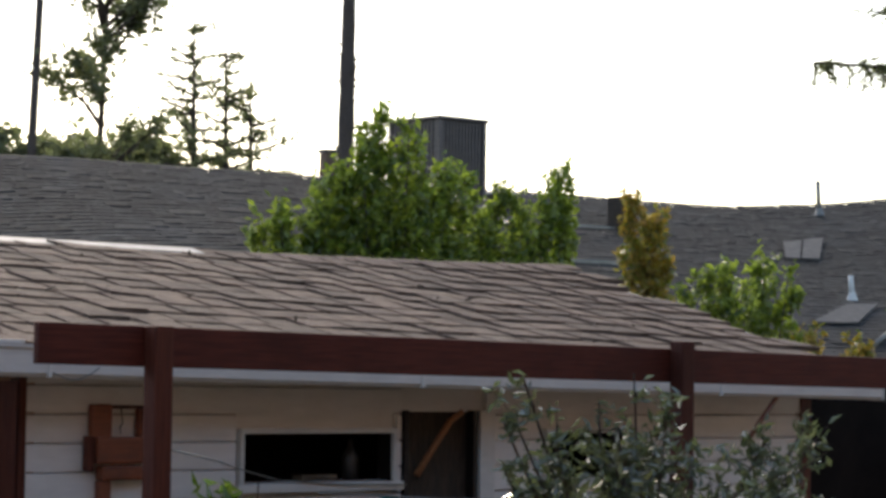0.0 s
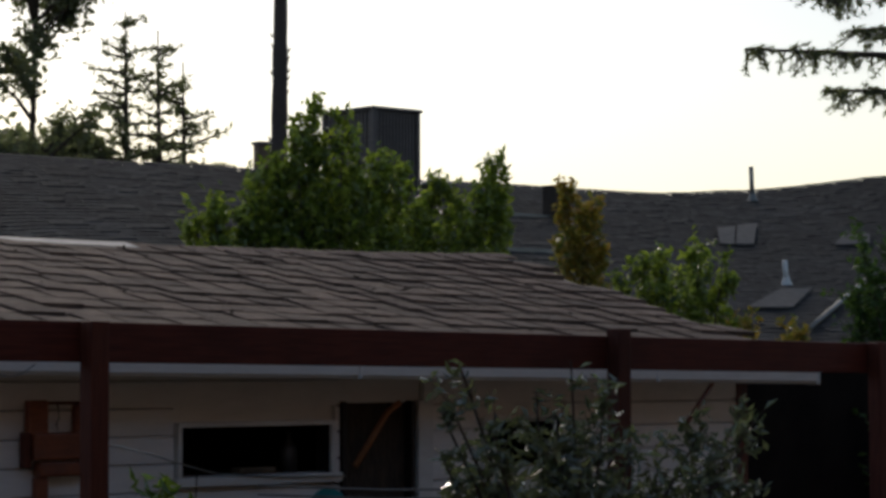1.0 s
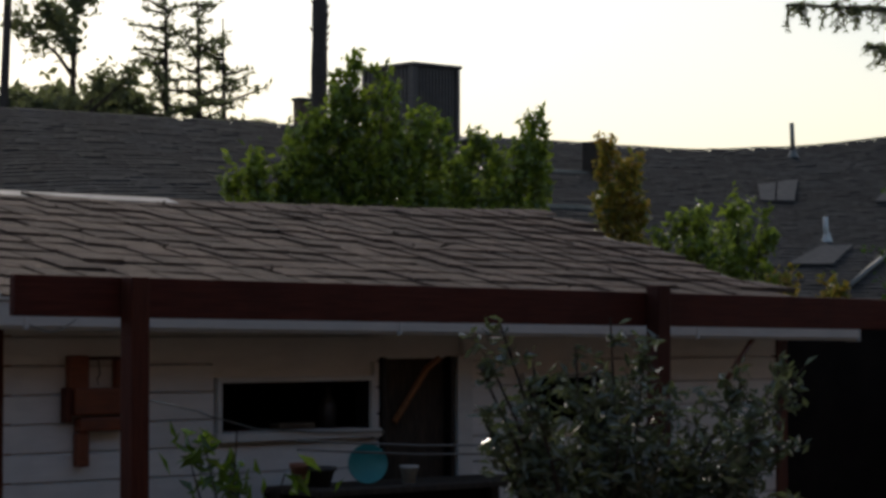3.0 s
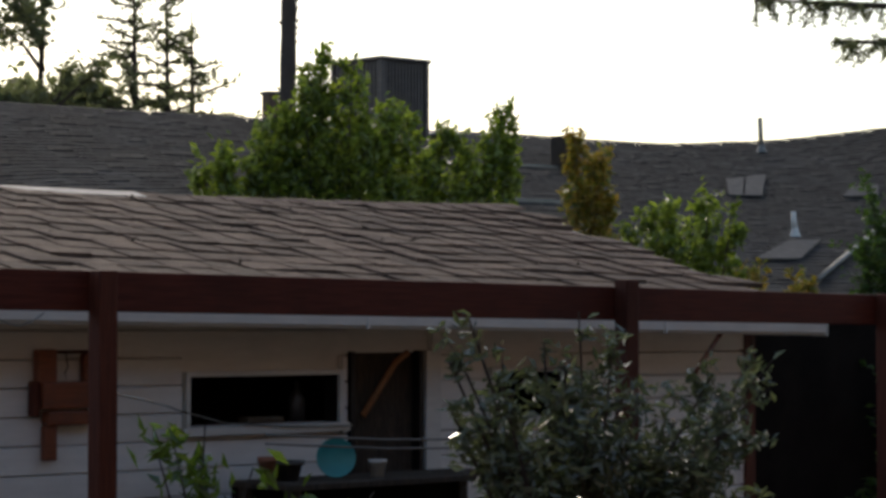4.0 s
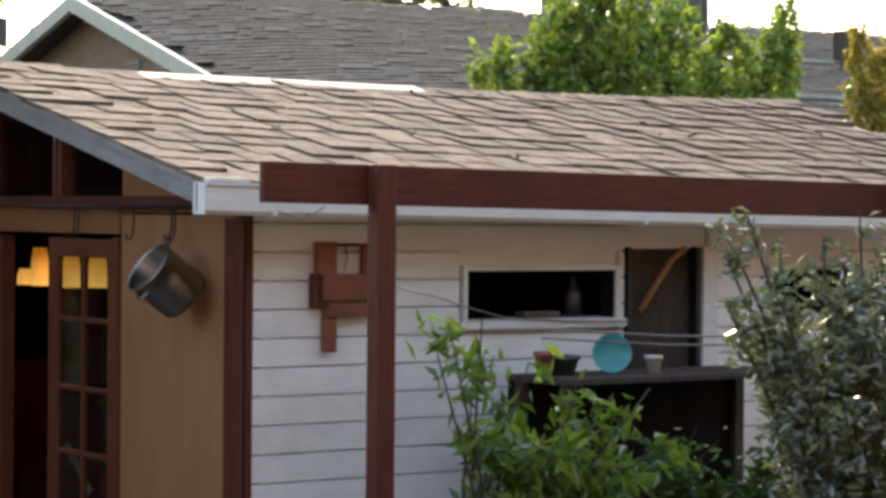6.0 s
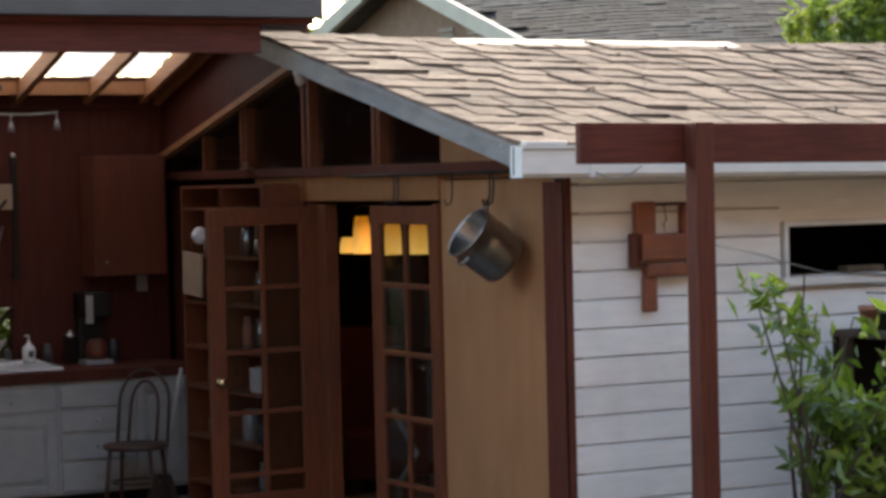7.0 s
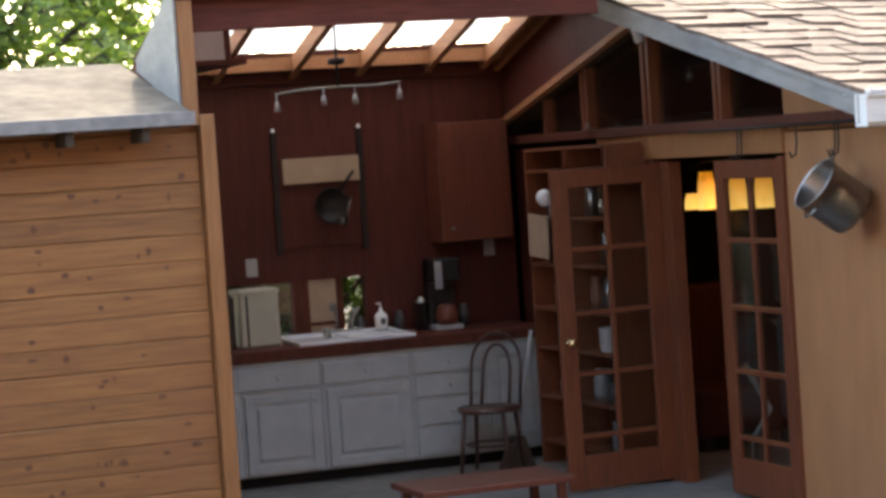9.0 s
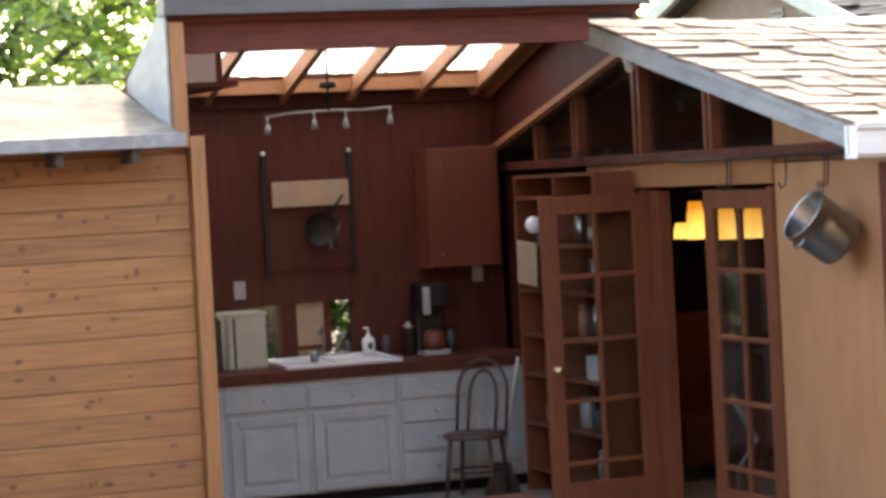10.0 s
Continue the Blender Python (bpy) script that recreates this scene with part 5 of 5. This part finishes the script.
# pass-through window behind the counter
kw = thing("window_kitchen", ((WIN[0] + WIN[1]) / 2, KY1, WIN[2]), "low window strip behind the worktop", "window", kind="structure")
hw = (WIN[1] - WIN[0]) / 2
boxpart("pane", (-hw, hw, 0.04, 0.044, 0.0, WIN[3] - WIN[2]), GLASS, kw, 0.0).visible_shadow = False
kc = (WIN[0] + WIN[1]) / 2
for x0, x1 in ((-1.755, -1.635), (-1.425, -1.375)):
    boxpart("mullion", (x0 - kc, x1 - kc, 0.01, 0.09, 0.0, WIN[3] - WIN[2]), REDPOST, kw, 0.003)
boxpart("panel", (-1.633 - kc, -1.427 - kc, 0.02, 0.03, 0.02, WIN[3] - WIN[2]), DARKPAPER, kw, 0.002, "pale beige panel in the window")
boxpart("crossbar", (-1.633 - kc, -1.427 - kc, 0.012, 0.019, 0.13, 0.155), REDPOST, kw, 0.002)

# wall things
brd = thing("pin_board", (-1.83, 5.7, 1.64), "dark wooden rack on the kitchen wall", "rack")
boxpart("back_panel", (0.0, 0.67, 0.0, 0.018, 0.0, 0.8), REDWALL, brd, 0.003)
for x in (-0.03, 0.62):
    boxpart("rail", (x, x + 0.04, -0.03, 0.0, -0.04, 0.84), IRON, brd, 0.004)
    bm = fresh()
    lathe(bm, [(0, 0), (0.016, 0), (0.018, 0.02), (0.0, 0.035)], 10, pose(x + 0.02, -0.015, 0.84))
    part("finial", bm, PORCELAIN, brd, "white tip")
pic = thing("cutting_board", (-1.8, 5.69, 2.1), "pale rectangular board hung on the wall rack", "board")
boxpart("plank", (0.01, 0.59, -0.03, -0.008, 0.0, 0.185), DARKPAPER, pic, 0.006)
panb = thing("frying_pan", (-1.45, 5.65, 1.93), "black frying pan hanging from the rack", "pan")
bm = fresh()
lathe(bm, [(0, 0), (0.11, 0), (0.13, 0.035), (0.126, 0.037), (0.106, 0.005), (0, 0.005)], 24, pose(0, 0, 0, 90))
part("bowl", bm, IRON, panb)
bm = fresh()
tube(bm, [(0.05, -0.02, 0.08), (0.18, -0.03, 0.24)], 0.012, 6)
part("handle", bm, IRON, panb)
lad = thing("ladle", (-1.39, 5.58, 1.78), "shiny steel ladle hanging from the rack", "ladle")
bm = fresh()
lathe(bm, [(0, 0), (0.03, 0.008), (0.042, 0.035), (0.044, 0.055)], 16)
part("cup", bm, STEEL, lad)
bm = fresh()
tube(bm, [(0.03, 0, 0.05), (0.06, 0.02, 0.13), (0.09, 0.05, 0.2)], 0.006, 6)
part("handle", bm, STEEL, lad)
for x, z in ((-2.1, 1.455), (-0.26, 1.47)):
    sw = thing("light_switch", (x, 5.712, z), "pale plastic switch plate on the red wall", "switch", "switch plates")
    boxpart("plate", (0.0, 0.085, -0.004, 0.004, 0.0, 0.13), PLASTIC, sw, 0.003)
    boxpart("toggle", (0.035, 0.05, -0.014, -0.004, 0.05, 0.08), PLASTIC, sw, 0.002)
wc = thing("wall_cabinet", (-0.68, 5.41, 1.6), "red-brown wooden wall cupboard", "cabinet")
boxpart("body", (0, 0.545, 0.02, 0.3, 0, 0.875), CABRED, wc, 0.004)
boxpart("door", (0.003, 0.542, -0.002, 0.018, 0.004, 0.871), CABRED, wc, 0.004)
bm = fresh()
lathe(bm, [(0, 0), (0.009, 0), (0.008, 0.012), (0.015, 0.018), (0, 0.026)], 10, pose(0.07, -0.002, 0.1, 90))
part("knob", bm, STEEL, wc)

# track light with four heads
tl = thing("track_light", (-1.54, 5.0, 2.965), "curved rail lamp with four small spot heads", "lamp")
bm = fresh()
lathe(bm, [(0, 0), (0.06, 0), (0.06, -0.04), (0, -0.05)], 16)
tube(bm, [(0, 0, 0.3), (0, 0, -0.2)], 0.01, 6)
part("mount", bm, IRON, tl)
bm = fresh()
tube(bm, [(-0.46, 0, -0.23), (-0.25, 0.05, -0.205), (0, 0, -0.2), (0.25, -0.05, -0.205), (0.46, 0, -0.19)], 0.008, 6)
part("rail", bm, FLASH, tl)
for x, z in ((-0.45, -0.23), (-0.11, -0.205), (0.12, -0.205), (0.45, -0.19)):
    bm = fresh()
    tube(bm, [(x, 0, z), (x, 0, z - 0.05)], 0.006, 6)
    lathe(bm, [(0.008, 0), (0.016, -0.02), (0.023, -0.075), (0.02, -0.075), (0.0, -0.03)], 14, pose(x, 0, z - 0.045))
    part("spot_head", bm, PLASTIC, tl, "pale metal spot head")

# bentwood chair in front of the drawers
chair = thing("bentwood_chair", (-0.76, 4.5, 0.02), "bentwood chair with a hooped back and round seat", "chair")
chair.rotation_euler = (0, 0, radians(-38))
bm = fresh()
lathe(bm, [(0, 0.425), (0.215, 0.425), (0.23, 0.443), (0.215, 0.46), (0, 0.452)], 24)
part("seat", bm, BENTWOOD, chair)
for w, h in ((0.18, 0.5), (0.1, 0.42)):
    bm = fresh()
    pts = [(w * math.cos(a) * (1 if abs(math.cos(a)) > 0.01 else 0), 0.17 + 0.1 * (0.5 + 0.5 * math.sin(a)), 0.45 + h * 0.55 + h * 0.45 * math.sin(a)) for a in np.linspace(math.pi, 0, 13)]
    pts = [(-w, 0.15, 0.45)] + pts + [(w, 0.15, 0.45)]
    tube(bm, pts, 0.012, 8)
    part("back_hoop", bm, BENTWOOD, chair)
for x, y in ((-0.14, -0.14), (0.14, -0.14), (-0.14, 0.14), (0.14, 0.14)):
    bm = fresh()
    tube(bm, [(x, y, 0.44), (x * 1.25, y * 1.3, 0.0)], [0.017, 0.013], 8)
    part("leg", bm, BENTWOOD, chair)
bm = fresh()
tube(bm, [(0.17 * math.cos(a), 0.17 * math.sin(a), 0.2) for a in np.linspace(0, 6.28, 20)], 0.009, 6)
part("stretcher", bm, BENTWOOD, chair)
broom = thing("broom", (-0.53, 4.6, 0.02), "broom with a pale handle leaning in the corner", "broom")
bm = fresh()
tube(bm, [(0, 0, 0.2), (0.18, 0.05, 0.95)], 0.014, 8)
part("handle", bm, PLASTIC, broom)
bm = fresh()
prism(bm, [(-0.14, 0.0), (0.12, 0.0), (0.05, 0.22), (-0.05, 0.22)], "y", -0.03, 0.03)
part("brush", bm, BARK, broom)

# open shelves on the wall beyond the doors
she = thing("shelf_unit", (-0.3, 3.3, 0.02), "open wooden shelves crowded with kitchen jars", "shelf")
boxpart("back", (0.27, 0.295, 0.0, 1.4, 0.0, 2.2), ORANGEWOOD, she, 0.002)
for y in (0.0, 0.68, 1.38):
    boxpart("upright", (0.0, 0.27, y, y + 0.03, 0.0, 2.22), ORANGEWOOD, she, 0.003)
SZ = (0.15, 0.47, 0.815, 1.09, 1.4, 1.72, 2.05, 2.2)
for z in SZ:
    boxpart("board", (0.0, 0.27, 0.03, 1.38, z, z + 0.022), ORANGEWOOD, she, 0.002)
g = np.random.default_rng(12)
JARGLASS = mat("cloudy_jar", (0.3, 0.32, 0.32), (0.2, 0.22, 0.23), 0.2, 10, bump=0.05)
for z in SZ[:-1]:
    for y in np.arange(0.14, 1.32, 0.21):
        if abs(y - 0.7) < 0.08 or g.uniform() < 0.12:
            continue
        r, h = g.uniform(0.04, 0.065), g.uniform(0.1, 0.24)
        if z > 2.0 or (z == 0.815 and y < 0.6):
            continue
        h = min(h, 0.22)
        m = (JARGLASS, PORCELAIN, FASCIA, STEEL, TERRA)[int(g.integers(0, 5))]
        j = thing("jar", (-0.17, 3.3 + y, 0.02 + z + 0.022), "jar standing on the open shelves", "jar", "jars on the shelves")
        bm = fresh()
        lathe(bm, [(0, 0), (r, 0), (r, h * 0.7), (r * 0.75, h * 0.8), (r * 0.78, h), (0, h)], 14)
        part("jar_body", bm, m, j)
ppot = thing("enamel_pot", (-0.16, 3.62, 0.857), "white enamel pot standing on the open shelves", "pot")
bm = fresh()
lathe(bm, [(0, 0), (0.1, 0), (0.112, 0.02), (0.112, 0.16), (0.117, 0.165), (0.108, 0.165), (0.103, 0.02), (0, 0.015)], 24)
part("pot_body", bm, PORCELAIN, ppot)
wb = thing("chopping_board", (-0.33, 4.29, 1.47), "pale wooden board hung on the shelf end", "board")
boxpart("plank", (-0.01, 0.01, 0.0, 0.33, 0.0, 0.3), DARKPAPER, wb, 0.006)
wb.rotation_euler = (radians(4), 0, 0)
gb = thing("globe_lamp", (-0.33, 4.3, 1.9), "white globe lamp fixed to the shelves", "lamp")
bm = fresh()
lathe(bm, [(0.0, -0.06), (0.035, -0.05), (0.058, -0.015), (0.058, 0.015), (0.035, 0.05), (0.0, 0.06)], 16)
part("globe", bm, PORCELAIN, gb)
rug = thing("low_table", (-1.5, 2.75, 0.02), "low red-brown garden table in the kitchen", "table")
boxpart("tabletop", (-0.5, 0.5, -0.3, 0.3, 0.18, 0.22), CABRED, rug, 0.008)
for x, y in ((-0.45, -0.25), (0.4, -0.25), (-0.45, 0.2), (0.4, 0.2)):
    boxpart("leg", (x, x + 0.05, y, y + 0.05, 0, 0.18), CABRED, rug, 0.004)

# ---- pieces of walls and roofs ----
def pieces(name, mesh, parent, m):
    ob = new(name, mesh)
    ob.parent = parent
    ob.matrix_basis = m
    return ob


# siding boards, row by row, cut at the openings
PITCH, BASE = 0.1561, 0.0235
cache = {}
for row in range(15):
    z0 = BASE + row * PITCH
    z1 = z0 + PITCH - 0.002
    cuts = [(a - 0.044, b + (0.1 if lo < 1.0 else 0.044)) for a, b, lo, hi in OPEN if lo - 0.05 < z1 - 0.03 and hi + 0.03 > z0 + 0.03]
    x = 0.023
    for a, b in cuts + [(L - 0.012, None)]:
        if a - x > 0.02:
            key = round(a - x, 3)
            if key not in cache:
                bm = fresh()
                prism(bm, [(-0.022, 0.0), (-0.022, 0.14), (-0.004, 0.149), (0.017, 0.149), (0.017, 0.0)], "x", 0.0, a - x)
                cache[key] = meshed("siding_board", bm, WHITE)
            pieces("siding_board", cache[key], wall_south, pose(x, rnd.uniform(-0.0015, 0.0015), z0, rnd.uniform(-0.4, 0.4)))
        x = b

# cedar boards
cm = []
for k in range(3):
    bm = fresh()
    prism(bm, [(-0.022, 0.003), (-0.022, 0.133), (-0.014, 0.1425), (0.0, 0.1425), (0.0, 0.0), (-0.016, 0.0)], "x", -5.0, 0.0)
    cm.append(meshed("cedar_board", bm, CEDAR))
for row in range(17):
    pieces("cedar_board", cm[row % 3], wall_cedar, pose(-3.299, KY0 - 0.02 + rnd.uniform(-0.002, 0.002), 0.016 + row * 0.1445, 0, rnd.uniform(-0.1, 0.1)))
bm = fresh()
for k in range(120):
    x, row = rnd.uniform(-6.0, -3.35), rnd.randrange(0, 17)
    z = 0.016 + row * 0.1445 + rnd.uniform(0.03, 0.12)
    rx, rz = rnd.uniform(0.008, 0.03), rnd.uniform(0.008, 0.024)
    v = [bm.verts.new((x + rx * math.cos(a) * rnd.uniform(0.7, 1.2), KY0 - 0.0455, z + rz * math.sin(a) * rnd.uniform(0.7, 1.2))) for a in np.linspace(0, 2 * math.pi, 9)[:-1]]
    bm.faces.new(v)
kn = part("knots", bm, KNOT, wall_cedar, "dark knots in the cedar")
kn["kind"] = "stuff"
for x in np.arange(-6.2, -3.4, 0.42):
    boxpart("rafter_tail", (x, x + 0.045, ca + 0.02, KY0 - 0.045, 2.42, 2.5), BARK, wall_cedar, 0.003)

# shingles of the shed roof: tapered pieces in courses, their butts standing proud
sm = []
for k in range(8):
    bm = fresh()
    w = 0.26 + 0.025 * (k % 4)
    th = 0.023 + 0.004 * (k % 3)
    skew = rnd.uniform(-0.02, 0.02)
    v = [bm.verts.new(c) for c in ((0, 0, 0), (w, skew, 0), (w, 0.32, 0), (0, 0.32, 0), (0.004, 0.003, th), (w - 0.004, skew + 0.003, th * rnd.uniform(0.75, 1.2)), (w - 0.004, 0.32, 0.012), (0.004, 0.32, 0.015))]
    for q in ((4, 5, 6, 7), (0, 1, 5, 4), (1, 2, 6, 5), (3, 0, 4, 7), (3, 2, 1, 0)):
        bm.faces.new([v[i] for i in q])
    sm.append((w, meshed("shingle", bm, SHINGLE)))
EXPO = 0.258
slope_deg = math.degrees(math.atan(SL))
count, extra = 0, []
for c in range(14):
    y = EY - 0.04 + c * EXPO * math.cos(math.atan(SL))
    if y > RY - 0.12:
        continue
    x = RX0 - 0.04 - 0.15 * (c % 2) - rnd.uniform(0, 0.06)
    while x < RX1 - 0.05:
        w, me = sm[rnd.randrange(8)]
        x0 = max(x, RX0 - 0.045)
        m = pose(x0, y + rnd.uniform(-0.016, 0.016), roof_z(x0, y) + rnd.uniform(0.002, 0.01), slope_deg + rnd.uniform(-0.4, 0.7), rnd.uniform(0.7, 2.0), rnd.uniform(-1.0, 1.0))
        if count < 298:
            pieces("shingle", me, shed_roof, m)
            count += 1
        else:
            extra.append((me, m))
        x += w + rnd.uniform(0.006, 0.018)
bm = fresh()
for me, m in extra:
    n0 = len(bm.verts)
    bm.from_mesh(me)
    bm.verts.ensure_lookup_table()
    bmesh.ops.transform(bm, matrix=m, verts=bm.verts[n0:])
if extra:
    rest = part("shingles", bm, SHINGLE, shed_roof)
    rest["kind"] = "stuff"
else:
    bm.free()
# ridge caps, part of them under pale metal
x = RX0
while x < RX1 - 0.1:
    bm = fresh()
    prism(bm, [(-0.13, -0.045), (0.0, -0.012), (0.13, -0.045), (0.13, -0.03), (0.0, 0.008), (-0.13, -0.03)], "x", 0.0, 0.29)
    p = part("ridge_cap", bm, SHINGLE, shed_roof)
    p.matrix_basis = pose(x, RY, top_z(x) + 0.016 + rnd.uniform(0, 0.006), rnd.uniform(-1.5, 1.5), rnd.uniform(-1.2, 1.2), 0)
    x += 0.27
bm = fresh()
prism(bm, [(-0.15, -0.04), (0.0, 0.0), (0.15, -0.04), (0.15, -0.034), (0.0, 0.007), (-0.15, -0.034)], "x", 0.75, 3.1)
rf = part("ridge_flashing", bm, BARGE, shed_roof, "pale metal strip along the ridge")
rf.matrix_basis = pose(0, RY, 3.166, 0, 0.25)
# litter on the roof
bm = fresh()
for k in range(26):
    x, y = rnd.uniform(0, 6.3), rnd.uniform(0.2, 2.7)
    z = roof_z(x, y) + 0.03
    tube(bm, [(x, y, z), (x + rnd.uniform(-0.12, 0.12), y + rnd.uniform(-0.05, 0.05), z + rnd.uniform(0.0, 0.03))], rnd.uniform(0.003, 0.009), 5)
tagged(new("roof_litter", meshed("roof_litter", bm, BARK)), "small twigs and dry leaves lying on the shingles", "litter", "", "stuff")
